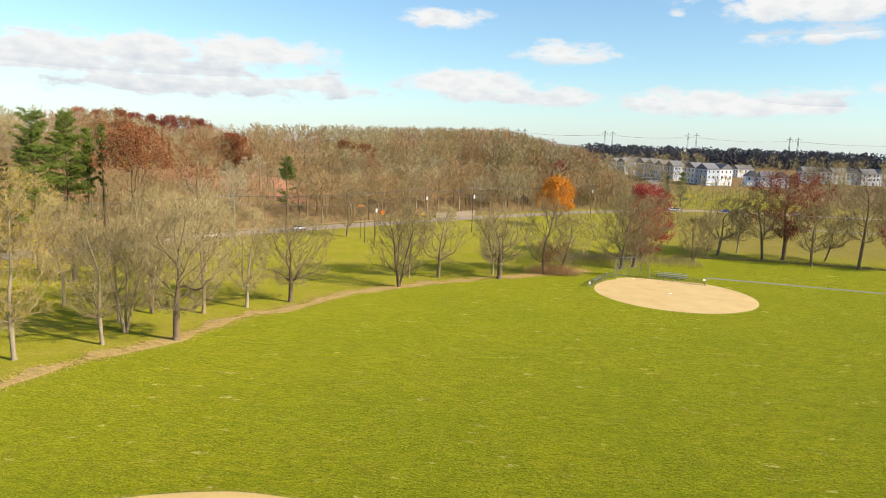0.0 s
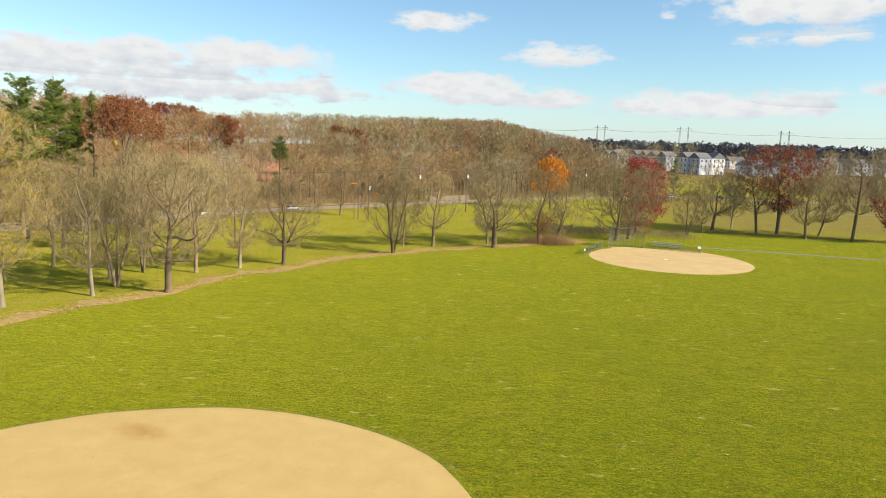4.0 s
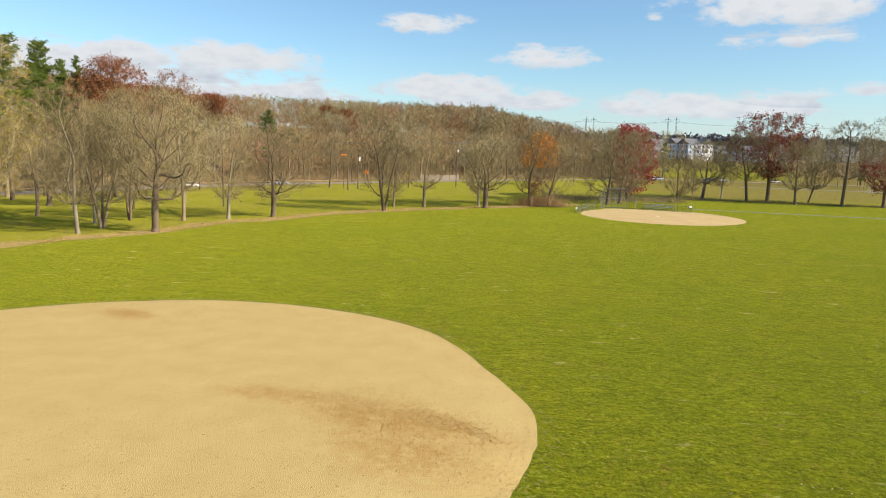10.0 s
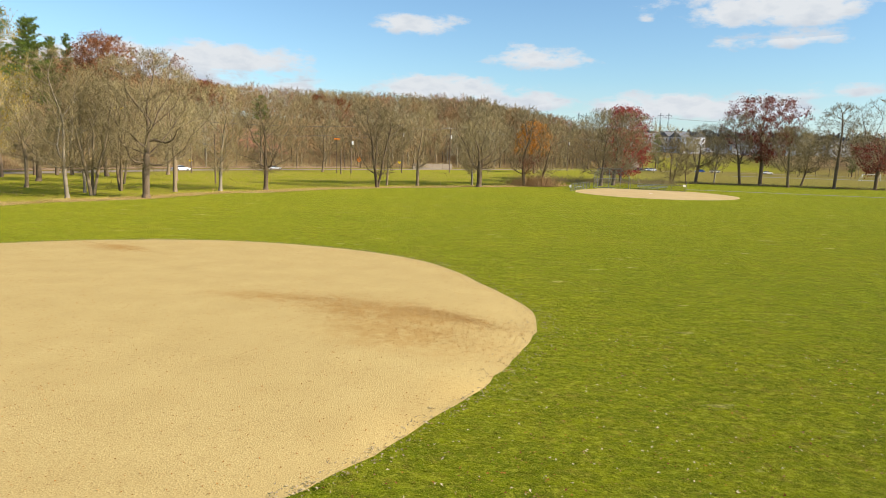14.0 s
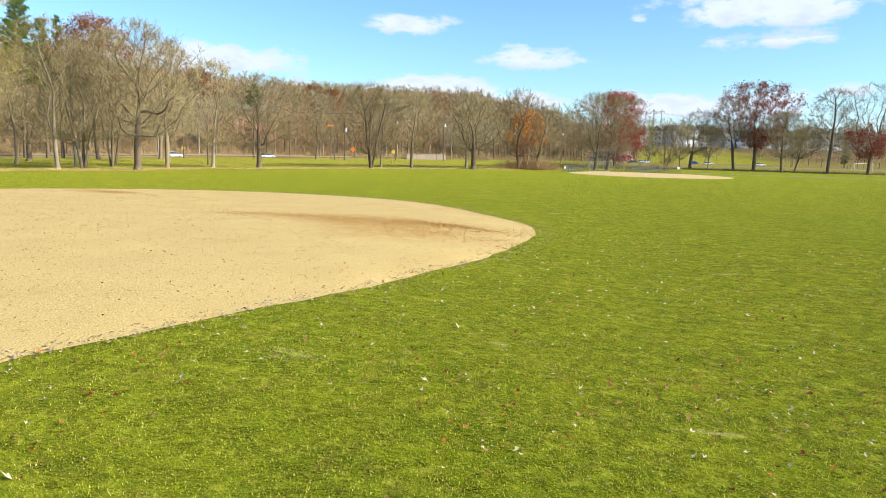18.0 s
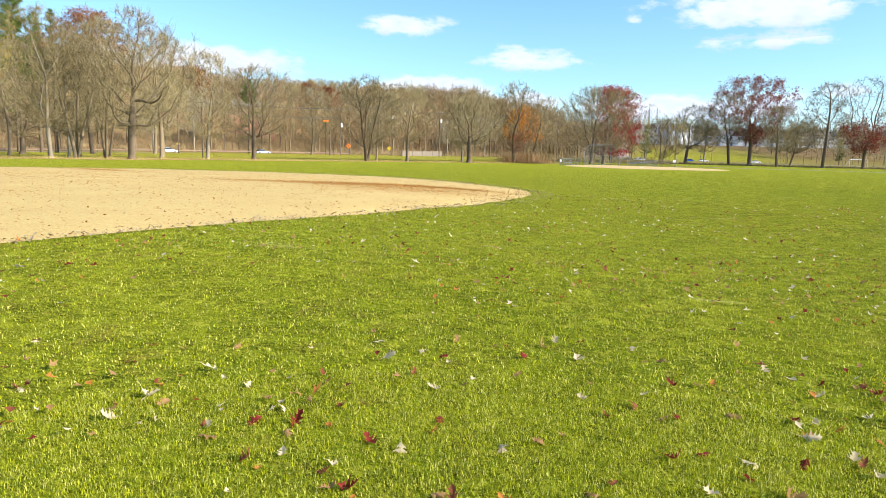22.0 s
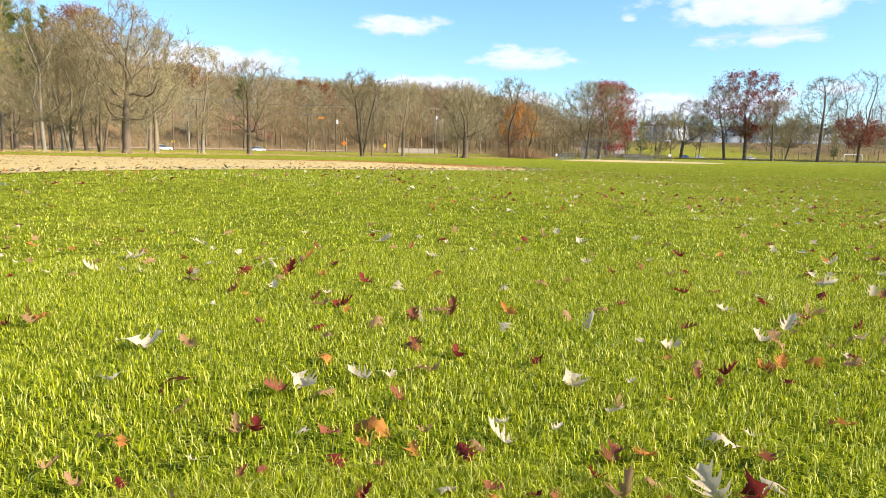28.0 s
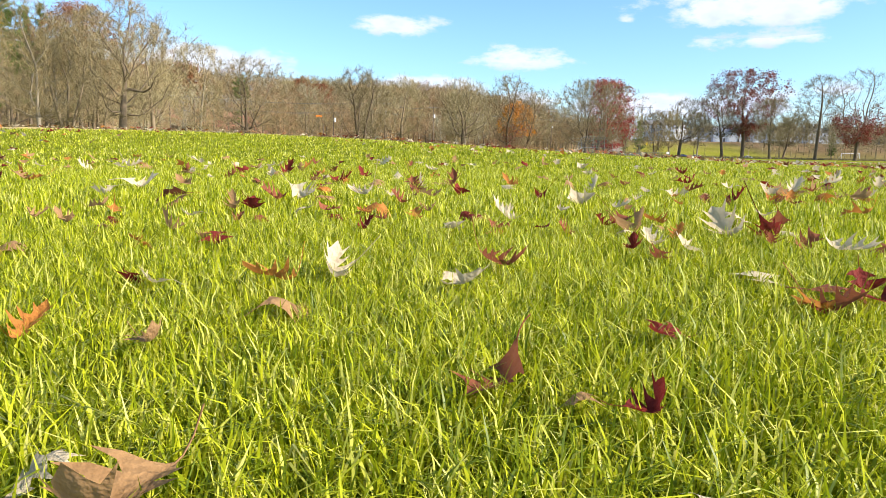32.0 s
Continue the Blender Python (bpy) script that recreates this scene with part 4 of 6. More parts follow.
# trees of the wooded bank: a few growths, planted again and again
WOODS = []
for seed, hgt, bark, twig_mat, leaf in ((71, 17, BARK, TWIG, None), (72, 17, BARK, TWIG_WARM, None), (73, 17, DARKBARK, TWIG, None), (74, 17, PALEBARK, TWIG_GREY, None),
                                        (75, 17, BARK, TWIG_WARM, (LEAF_RUST, 0.42, 0.9, 2, None)), (76, 16, DARKBARK, TWIG_DARK, (LEAF_DARKRED, 0.42, 0.9, 2, None)), (77, 16, BARK, TWIG, (LEAF_TAN, 0.35, 0.3, 1, None))):
    w = grow(seed, hgt, 0.26, fork=0.34, points=170, crown=0.60, twig=1.1, twig_r=0.027, twigs=20, sides=5, leader=0.7, top_heavy=0.42)
    WOODS.append(tree_parts("woodland_tree", w, bark, twig_mat, leaf))
wr = random.Random(8)
planted, tries = [], 0


def spaced(x, y, gap):
    return all((x - a) ** 2 + (y - b) ** 2 > gap * gap for a, b in planted)


def canopy_top(x, y):
    """The even upper edge of the woods, by distance and bearing."""
    return 18.5 + math.hypot(x, y) * float(np.interp(x / max(y, 1.0), [-0.72, -0.60, -0.55, -0.50, -0.43, 0.0, 0.04, 0.10, 0.20], [0.07, 0.066, 0.050, 0.041, 0.045, 0.045, 0.035, 0.025, 0.010]))


def before_spoil(x, v):
    """The thin woods below the bare earth."""
    return -122 < x < -64 and v < 84


LABELS = ["bare grey woodland tree on the bank", "bare brown-twigged woodland tree", "dark bare woodland tree", "pale-trunked bare woodland tree",
          "woodland tree with rust-red leaves", "woodland tree with dark red leaves", "woodland tree with thin tan leaves"]
while len(planted) < 250 and tries < 20000:
    tries += 1
    x = wr.uniform(-165, 62)
    vv = wr.uniform(9, 75)
    y = float(road_y(x)) + vv
    if not spaced(x, y, 5.2) or (x > 20 and vv > 45) or (before_spoil(x, vv) and wr.random() < 0.80):
        continue
    planted.append((x, y))
    k = wr.choices(range(7), (7, 7, 5, 3, 0.12, 0.10, 0.6))[0]
    plant("woodland_tree", WOODS[k], LABELS[k], "tree", x, y, "trees of the wooded bank", turn=wr.uniform(0, 360), scale=min(wr.uniform(0.75, 1.15), (canopy_top(x, y) - gz(x, y)) / 17.5 * wr.uniform(0.84, 1.0)))


# the rust-leaved oaks and red trees that stand above the bank, and the dark red ones along the ridge
for x, y, k, top in ((-122, 196, 4, 30.0), (-118, 203, 4, 30.5), (-113, 207, 4, 28.5), (-107, 205, 4, 26.0), (-104, 226, 1, 30.0), (-99, 231, 1, 29.0), (-96, 216, 1, 27.0), (-93, 224, 5, 28.5), (-89, 221, 4, 27.5), (-30, 300, 6, 30.0),
                     (-172, 262, 5, 37.0), (-166, 266, 5, 36.5), (-160, 270, 4, 36.5), (-154, 272, 5, 36.0), (-148, 276, 5, 35.5), (-142, 279, 5, 35.5), (-136, 283, 4, 34.5), (-131, 286, 5, 34.5), (-62, 262, 4, 27.0), (-56, 266, 4, 26.0)):
    plant("woodland_tree", WOODS[k], LABELS[k], "tree", x, y, "trees of the wooded bank", turn=wr.uniform(0, 360), scale=(top - gz(x, y)) / 17.0)
snag = grow(79, 19.0, 0.30, fork=0.45, points=46, crown=0.30, leader=0.96, twigs=4, sides=5)
plant("dead_tree", tree_parts("dead_tree", snag, PALEBARK, TWIG_GREY), "pale dead snag among the bank's trees", "tree", -78.0, 214.0)


def low_tree(seed, height, girth, points, twigs, crown=0.54, fork=0.3):
    """A light growth for the crowd of far trees: stem, limbs and twigs as thin slivers under a rounded crown."""
    w = grow(seed, height, 0.2, fork=fork, points=points, crown=crown, twig=1.15, twig_r=girth, twigs=twigs, sides=3, top_heavy=0.42)
    pos, up, r = w.bones
    rs = np.random.RandomState(seed)
    live = np.array([i for i in range(len(pos)) if up[i] >= 0])
    limbs = slivers(pos[up[live]], (pos[live] - pos[up[live]]) * 1.6, np.maximum(r[live], girth), rs)
    v = np.concatenate([limbs, w.tv]) * w.fit
    return v, np.arange(len(v)).reshape(-1, 3)


LOWS = [low_tree(90 + i, 16.5, 0.042, 62, 12) for i in range(5)]
FAR_LOWS = [low_tree(95 + i, 17, 0.42, 34, 8, 0.95, 0.04) for i in range(5)]


def crowd(name, spots, mat, label, seed, kinds=LOWS):
    rs = random.Random(seed)
    vs, ts, n = [], [], 0
    for x, y in spots:
        v0, t0 = kinds[rs.randrange(5)]
        a, s = rs.uniform(0, 6.28), rs.uniform(0.7, 1.15)
        if y < 450 and x < 60:
            room = (canopy_top(x, y) - gz(x, y)) / 17.0
            s = min(s, room * rs.uniform(0.84, 1.0)) if math.hypot(x, y) < 310 else room * rs.uniform(0.94, 1.06)
        c, si = math.cos(a) * s, math.sin(a) * s
        vs.append(np.stack([v0[:, 0] * c - v0[:, 1] * si + x, v0[:, 0] * si + v0[:, 1] * c + y, v0[:, 2] * s + gz(x, y)], 1))
        ts.append(t0 + n)
        n += len(v0)
    return solo(name, mesh_of(name, np.concatenate(vs), [np.concatenate(ts)], mat), label, "woods", kind="stuff")


def scatter(count, region, gap, seed):
    rs = random.Random(seed)
    out = []
    for _ in range(count * 30):
        if len(out) >= count:
            break
        p = region(rs)
        if p and all((p[0] - a) ** 2 + (p[1] - b) ** 2 > gap * gap for a, b in out):
            out.append(p)
    return out


def hill_spot(rs):
    x = rs.uniform(-220, 70)
    vv = rs.uniform(35, 185)
    return (x, float(road_y(x)) + vv) if x < 65 - vv * 0.15 and not before_spoil(x, vv) else None


hill = scatter(700, hill_spot, 3.9, 5)
crowd("hill_woods", [p for i, p in enumerate(hill) if i % 7 in (0, 1, 2)], TWIG, "dense bare grey-brown woods on the hill", 1)
crowd("hill_woods", [p for i, p in enumerate(hill) if i % 7 in (3, 4)], TWIG_GREY, "dense bare pale grey woods on the hill", 10)
crowd("hill_woods", [p for i, p in enumerate(hill) if i % 7 == 5], TWIG_WARM, "dense bare russet-brown woods on the hill", 2)
crowd("hill_woods", [p for i, p in enumerate(hill) if i % 7 == 6], TWIG_ROSE, "bare woods with a reddish cast on the hill", 11)
crowd("ridge_woods", scatter(190, lambda rs: (lambda x: (x, float(road_y(x)) + rs.uniform(140, 188)))(rs.uniform(-230, 25)), 3.4, 15), TWIG, "dense bare woods along the ridge", 12)
crowd("village_trees", scatter(190, lambda rs: (lambda x, y: (x, y) if abs(y - float(road_y(x))) > 8 and not (0.255 < x / y < 0.415 and y < 440 and rs.random() < 0.94) else None)(rs.uniform(50, 400), rs.uniform(300, 520)), 6, 6), TWIG, "bare trees among the houses", 3)
crowd("house_side_trees", scatter(60, lambda rs: (lambda x, y: (x, y) if not 0.25 < x / y < 0.415 else None)(rs.uniform(60, 260), rs.uniform(345, 392)), 4.5, 17), TWIG_DARK, "bare trees standing before the houses", 14)
crowd("park_edge_trees", scatter(100, lambda rs: (lambda x, y: (x, y) if not 0.26 < x / y < 0.42 or rs.random() < 0.25 else None)(rs.uniform(62, 300), rs.uniform(272, 318)), 6, 7), TWIG_DARK, "bare trees beyond the far lawn", 4)
# the horizon trees take their blue-grey haze from the material's colour
crowd("far_tree_line", scatter(800, lambda rs: (rs.uniform(-60, 640), rs.uniform(640, 790)), 4.5, 9), HAZETREES, "dark tree line on the horizon, tinted blue-grey for distance haze", 5, FAR_LOWS)


def brush(name, count, region, heights, mat, label, seed, girth=0.02, category="undergrowth"):
    """Tangled upright stems and twigs over a stretch of ground."""
    rs = np.random.RandomState(seed)
    rg = random.Random(seed)
    pts = [p for p in (region(rg) for _ in range(count)) if p]
    xy = np.array(pts)
    n = len(xy)
    h = rs.uniform(*heights, n) * rs.uniform(0.4, 1, n)
    base = np.stack([xy[:, 0], xy[:, 1], ground_z(xy[:, 0], xy[:, 1]) + h * rs.uniform(0, 0.45, n)], 1)
    d = rs.normal(0, 0.45, (n, 3))
    d[:, 2] = 1.0
    tip = base + d * h[:, None] * 0.7
    a = np.cross(d, rs.normal(0, 1, (n, 3)))
    a *= girth / (np.linalg.norm(a, axis=1)[:, None] + 1e-9)
    v = np.stack([base + a, base - a, tip], 1).reshape(-1, 3)
    return solo(name, mesh_of(name, v, [np.arange(n * 3).reshape(-1, 3)], mat), label, category, kind="stuff")


def bank_spot(rs):
    x = rs.uniform(-170, 60)
    return x, float(road_y(x)) + rs.uniform(7, 70) ** 1.0


brush("bank_undergrowth", 45000, bank_spot, (0.6, 3.6), TWIG, "tangled brown undergrowth on the bank", 21, 0.035)
brush("bank_saplings", 16000, bank_spot, (1.0, 4.0), TWIG_WARM, "russet saplings and dry stems on the bank", 22, 0.035)
brush("hedge_undergrowth", 9000, lambda rs: (lambda x: (x, float(np.interp(x, [p[0] for p in STRIP], [p[1] for p in STRIP])) + rs.gauss(1.2, 0.7)))(rs.uniform(44, 135)), (0.3, 1.1), TWIG_DARK, "low brown brush along the far tree row", 23, 0.03, "brush")
brush("thicket", 5500, lambda rs: (rs.gauss(11.8, 2.4), rs.gauss(145.2, 0.9)), (0.6, 3.6), TWIG_WARM, "tangled vine thicket round dark trunks", 24, 0.022, "thicket")
brush("backstop_thicket", 5000, lambda rs: (rs.uniform(14, 48), 164 + rs.gauss(0, 3) + 0.2 * rs.uniform(0, 30)), (0.5, 2.6), TWIG_DARK, "dark brush behind the backstop", 25, 0.025, "thicket")


def hill_floor(rs):
    x = rs.uniform(-210, 60)
    return x, float(road_y(x)) + rs.uniform(55, 180)


brush("hill_undergrowth", 45000, hill_floor, (1.0, 4.5), TWIG, "tangled grey-brown undergrowth over the hill", 26, 0.05)

# ---- turf blades and fallen leaves round the landing place ----
def blades(name, count, near, far, height, width, seed, half=48, curl=1.1, fade=False):
    """Grass blades over a ring before the landing place, leaning and curved, none on the sand."""
    rs = np.random.RandomState(seed)
    r = np.sqrt(rs.uniform(near * near, far * far, count))
    if fade:
        r = near * (far / near) ** rs.uniform(0, 1, count)
    a = np.radians(rs.uniform(-half, half, count) + rs.normal(0, 9, count)) - 0.03
    x, y = 0.34 + r * np.sin(a), -0.15 + r * np.cos(a)
    clump = np.array([noise.noise((float(u) * 5, float(v) * 5, 0)) for u, v in zip(x[::8], y[::8])])
    keep = ~in_near_infield(x, y)
    clump = np.repeat(clump, 8)[:count]
    keep &= (rs.uniform(-0.9, 1, count) < clump + 0.75)
    x, y, r, clump = x[keep], y[keep], r[keep], clump[keep]
    n = len(x)
    z = ground_z(x, y)
    h = height * rs.uniform(0.45, 1.2, n) * (1 + 0.7 * clump)
    w = width * rs.uniform(0.6, 1.3, n)
    t = rs.uniform(0, 2 * np.pi, n)
    lean = np.where(rs.uniform(0, 1, n) < 0.6, rs.uniform(0.1, 0.5, n), rs.uniform(0.4, 1.0, n)) * curl
    d = np.stack([np.cos(t), np.sin(t), np.zeros(n)], 1)
    t2 = t + np.pi / 2 + rs.normal(0, 0.5, n)
    s = np.stack([np.cos(t2), np.sin(t2), np.zeros(n)], 1) * w[:, None] / 2
    up = np.array([0, 0, 1.0])
    b0 = np.stack([x, y, z - 0.004], 1)
    m = b0 + d * (h * lean * 0.28)[:, None] + up * (h * 0.58)[:, None]
    tip = b0 + d * (h * lean)[:, None] + up * (h * np.maximum(0.2, 1.0 - 0.38 * lean ** 2))[:, None]
    verts = np.stack([b0 - s, b0 + s, m + s * 0.8, m - s * 0.8, tip], 1).reshape(-1, 3)
    k = np.arange(n)[:, None] * 5
    return solo(name, mesh_of(name, verts, [k + [0, 1, 2, 3], k + [3, 2, 4]], BLADE), "short green lawn grass with a few straw-pale blades", "grass", kind="stuff")


blades("lawn_grass", 130000, 0.14, 1.5, 0.038, 0.0023, 31, curl=1.5)
blades("lawn_grass", 215000, 1.4, 4.6, 0.030, 0.0031, 32, curl=1.3)
blades("lawn_grass", 150000, 4.5, 18.0, 0.026, 0.0065, 33, fade=True, curl=1.2)


def oak_leaf(seed, lobes=3, length=0.13, width=0.10, curl=0.5, cup=0.3):
    """A dry oak leaf: pointed lobes either side of a bent midrib, and a stalk."""
    rg = random.Random(seed)
    mid, verts, faces = [], [], []
    n = lobes * 2 + 1

    def bent(u, s):
        """A point at u along the rib and s across it, lifted and rolled as dry leaves are."""
        q = u - 0.45
        z = curl * length * (q * q * 1.6 - 0.05) + cup * abs(s) ** 1.3 * 2.2 + 0.010 * math.sin(7 * u + seed) + 0.006 * math.sin(40 * s + 3 * u + seed)
        return (s + 0.01 * math.sin(3 * u + seed), (u - 0.45) * length * (1 - 0.12 * curl), z)

    us = [0.0] + [0.14 + 0.86 * i / n for i in range(n + 1)]
    for u in us:
        mid.append(len(verts))
        verts.append(bent(u, 0.0))
    for side in (-1, 1):
        rim = [len(verts)]
        verts.append(bent(0.06, side * 0.004))
        k = 0
        for i in range(1, len(us)):
            u = us[i]
            if i == len(us) - 1:
                rim.append(mid[-1])
            elif i % 2:
                rim.append(len(verts))
                verts.append(bent(u, side * width * 0.10 * rg.uniform(0.8, 1.3)))
            else:
                full = (0.36, 0.52, 0.40, 0.28)[min(k, 3)] * width * rg.uniform(0.8, 1.15)
                rim.append((len(verts), len(verts) + 1, len(verts) + 2))
                verts.append(bent(u - 0.02, side * full * 0.62))
                verts.append(bent(u + 0.10, side * full))
                verts.append(bent(u + 0.055, side * full * 0.55))
                k += 1
        prev = rim[0]
        for i in range(1, len(us)):
            cur = rim[i]
            if isinstance(cur, tuple):
                faces.append((mid[i - 1], prev, cur[0], mid[i]))
                faces.append((cur[0], cur[1], cur[2]))
                faces.append((mid[i], cur[0], cur[2]))
                prev = cur[2]
            else:
                if cur == mid[-1]:
                    faces.append((mid[i - 1], prev, cur))
                else:
                    faces.append((mid[i - 1], prev, cur, mid[i]))
                prev = cur
    b = len(verts)
    for i in range(4):
        u = -0.32 * i / 3
        x, y, z = bent(0.06 + u, 0.0)
        for a in range(3):
            verts.append((x + 0.0012 * math.cos(a * 2.1), y, z + 0.0012 * math.sin(a * 2.1)))
    for i in range(3):
        for a in range(3):
            faces.append((b + i * 3 + a, b + i * 3 + (a + 1) % 3, b + i * 3 + 3 + (a + 1) % 3, b + i * 3 + 3 + a))
    bm = bmesh.new()
    vs = [bm.verts.new(v) for v in verts]
    for f in faces:
        try:
            bm.faces.new([vs[i] for i in f])
        except ValueError:
            pass
    bmesh.ops.subdivide_edges(bm, edges=bm.edges[:], cuts=1, use_grid_fill=True, smooth=0.2)
    bmesh.ops.recalc_face_normals(bm, faces=bm.faces[:])
    return bm


LEAVES = {}
for ci, (colour, mat) in enumerate(DEADLEAF.items()):
    LEAVES[colour] = []
    for k in range(4):
        bm = oak_leaf(ci * 10 + k + 1, 3 + k % 2, 0.12 + 0.01 * k, 0.10 + 0.012 * (k % 3), curl=(0.3, 0.7, -0.5, 0.95)[k], cup=(0.35, 0.7, -0.3, 0.9)[k])
        me = bpy.data.meshes.new("oak_leaf")
        bm.to_mesh(me)
        bm.free()
        me.materials.append(mat)
        me.shade_smooth()
        LEAVES[colour].append(me)


def drop_leaf(x, y, colour, kind, size, turn, tilt, side, lift=0.028):
    ob = new("oak_leaf", LEAVES[colour][kind])
    ob.matrix_basis = pose(x, y, gz(x, y) + lift, tilt, side, turn) @ Matrix.Diagonal((size, size, size, 1))
    look_word = ("flat", "curled", "arched", "tightly rolled")[kind]
    return tagged(ob, f"{look_word} {colour} dry oak leaf lying on the lawn", "leaf", "fallen oak leaves")


# leaves that stand out one by one: x, y, growth, size
lr = random.Random(77)
for x, y, kind, size in ((-0.75, 2.13, 0, 1.09), (-0.67, 1.76, 0, 0.56), (-0.11, 1.77, 1, 0.73), (0.05, 1.83, 3, 0.74), (0.12, 1.86, 0, 0.5), (-0.24, 1.3, 0, 0.39), (-0.04, 1.47, 2, 0.35), (-0.72, 2.7, 0, 0.37), (-0.31, 3.02, 0, 0.56), (-0.58, 3.11, 1, 0.62), (-1.61, 3.81, 1, 0.98), (0.87, 1.24, 1, 0.83), (0.72, 1.02, 0, 0.51), (0.99, 1.49, 2, 0.61), (1.06, 1.51, 0, 0.43), (0.64, 1.18, 2, 0.39), (0.32, 1.22, 2, 0.45), (0.68, 1.08, 1, 0.43), (0.99, 1.03, 3, 0.64), (1.63, 2.56, 3, 0.81), (1.45, 2.38, 1, 0.68), (0.74, 1.63, 3, 0.41)):
    drop_leaf(x, y, "pale tan", kind, size, lr.uniform(0, 360), lr.choice((-1, 1)) * lr.uniform(4, 26), lr.gauss(0, 14))
for x, y, kind, size in ((0.58, 1.51, 3, 0.4), (0.98, 2.3, 0, 0.47), (0.84, 1.85, 1, 0.31), (0.1, 0.23, 2, 0.3), (0.34, 0.73, 0, 0.65), (0.17, 0.77, 3, 0.62), (-0.04, 0.69, 0, 0.4), (0.76, 0.82, 2, 0.62), (0.48, 0.22, 2, 0.19)):
    drop_leaf(x, y, "pale tan", kind, size, lr.uniform(0, 360), lr.choice((-1, 1)) * lr.uniform(4, 26), lr.gauss(0, 14))
for x, y, kind, size in ((-0.58, 2.1, 1, 0.66), (-0.04, 1.71, 2, 0.47), (-0.14, 2.26, 0, 0.45), (-0.39, 1.59, 2, 0.52), (-0.2, 1.45, 3, 0.47), (-0.49, 1.39, 1, 0.42), (-0.2, 1.12, 3, 0.44), (0.26, 1.48, 3, 0.35), (-0.1, 1.0, 1, 0.4), (-0.55, 1.25, 3, 0.38), (-0.44, 1.18, 3, 0.39), (-0.36, 0.9, 2, 0.53), (0.01, 2.5, 2, 0.72), (-1.3, 2.35, 1, 0.81), (0.67, 1.22, 3, 0.7), (0.94, 2.81, 2, 0.7), (1.81, 2.43, 2, 0.69), (1.6, 2.06, 1, 0.75), (1.11, 2.05, 2, 0.4), (0.17, 0.2, 1, 0.72), (0.43, 0.36, 2, 0.33), (0.15, 0.6, 2, 0.6)):
    drop_leaf(x, y, "brown", kind, size, lr.uniform(0, 360), lr.choice((-1, 1)) * lr.uniform(4, 26), lr.gauss(0, 14))
for x, y, kind, size in ((0.06, 0.46, 1, 0.4),):
    drop_leaf(x, y, "brown", kind, size, lr.uniform(0, 360), lr.choice((-1, 1)) * lr.uniform(4, 26), lr.gauss(0, 14))
for x, y, kind, size in ((-0.18, 1.73, 1, 0.67), (0.17, 1.69, 1, 0.52), (-0.12, 1.25, 1, 0.28), (-0.08, 1.28, 2, 0.3), (0.02, 1.46, 0, 0.52), (0.17, 1.31, 1, 0.3), (-0.46, 2.48, 2, 0.51), (1.05, 1.4, 0, 0.69), (0.95, 1.09, 0, 0.53), (0.9, 1.12, 1, 0.36), (0.54, 1.19, 1, 0.38), (0.41, 1.23, 0, 0.42), (0.65, 0.95, 0, 0.48), (1.08, 1.06, 2, 0.53), (1.22, 2.52, 1, 0.66), (0.37, 0.4, 0, 0.65), (0.39, 0.84, 3, 0.62), (0.76, 0.64, 1, 0.63), (0.82, 0.72, 2, 0.62)):
    drop_leaf(x, y, "red-brown", kind, size, lr.uniform(0, 360), lr.choice((-1, 1)) * lr.uniform(4, 26), lr.gauss(0, 14))
for x, y, kind, size in ((-0.16, 1.45, 1, 0.61), (0.07, 1.32, 2, 0.47), (0.15, 1.18, 3, 0.34), (-0.36, 1.2, 2, 0.27), (0.63, 1.29, 1, 0.41), (0.49, 1.2, 0, 0.38), (0.35, 1.39, 2, 0.47), (0.63, 1.01, 1, 0.41), (1.17, 1.97, 3, 0.54), (1.76, 4.34, 3, 0.7), (0.47, 0.34, 1, 0.34), (0.54, 0.52, 0, 0.42), (-0.08, 0.7, 0, 0.45), (-0.07, 1.0, 0, 0.57), (0.82, 0.68, 0, 0.68), (0.87, 0.76, 1, 0.49)):
    drop_leaf(x, y, "dark red", kind, size, lr.uniform(0, 360), lr.choice((-1, 1)) * lr.uniform(4, 26), lr.gauss(0, 14))
for x, y, kind, size in ((-0.1, 2.02, 2, 0.6), (-0.45, 1.38, 0, 0.43), (0.12, 1.4, 1, 0.39), (0.24, 1.38, 0, 0.43), (-0.2, 0.97, 1, 0.27), (-0.17, 0.94, 2, 0.23), (0.75, 1.17, 1, 0.39), (1.33, 1.6, 0, 0.75), (1.51, 2.12, 2, 0.69), (0.92, 1.72, 1, 0.3), (0.1, 0.72, 1, 0.67), (-0.07, 0.49, 1, 0.42), (0.75, 0.65, 0, 0.49)):
    drop_leaf(x, y, "orange", kind, size, lr.uniform(0, 360), lr.choice((-1, 1)) * lr.uniform(4, 26), lr.gauss(0, 14))
COLOURS = (["pale tan"] * 4 + ["brown"] * 4 + ["red-brown"] * 3 + ["dark red"] * 2 + ["orange"] * 2)


def leaf_place(rs, far):
    """More leaves gather towards the right-hand drift and near the landing place."""
    r, a = 1.3 + (far - 1.3) * rs.random() ** 0.75, radians(rs.uniform(-38, 38))
    x, y = 0.34 + r * math.sin(a), -0.15 + r * math.cos(a)
    if rs.random() > 0.45 + 0.55 * noise.noise((x * 0.6 + 4, y * 0.6, 3)) + 0.25 * math.sin(a) * 1.5:
        return None
    return x, y


n = 0
while n < 170:
    p = leaf_place(lr, 5.5)
    if p:
        drop_leaf(p[0], p[1], lr.choice(COLOURS), lr.randrange(4), lr.uniform(0.35, 0.9), lr.uniform(0, 360), lr.gauss(5, 24), lr.gauss(0, 20), lift=0.018)
        n += 1


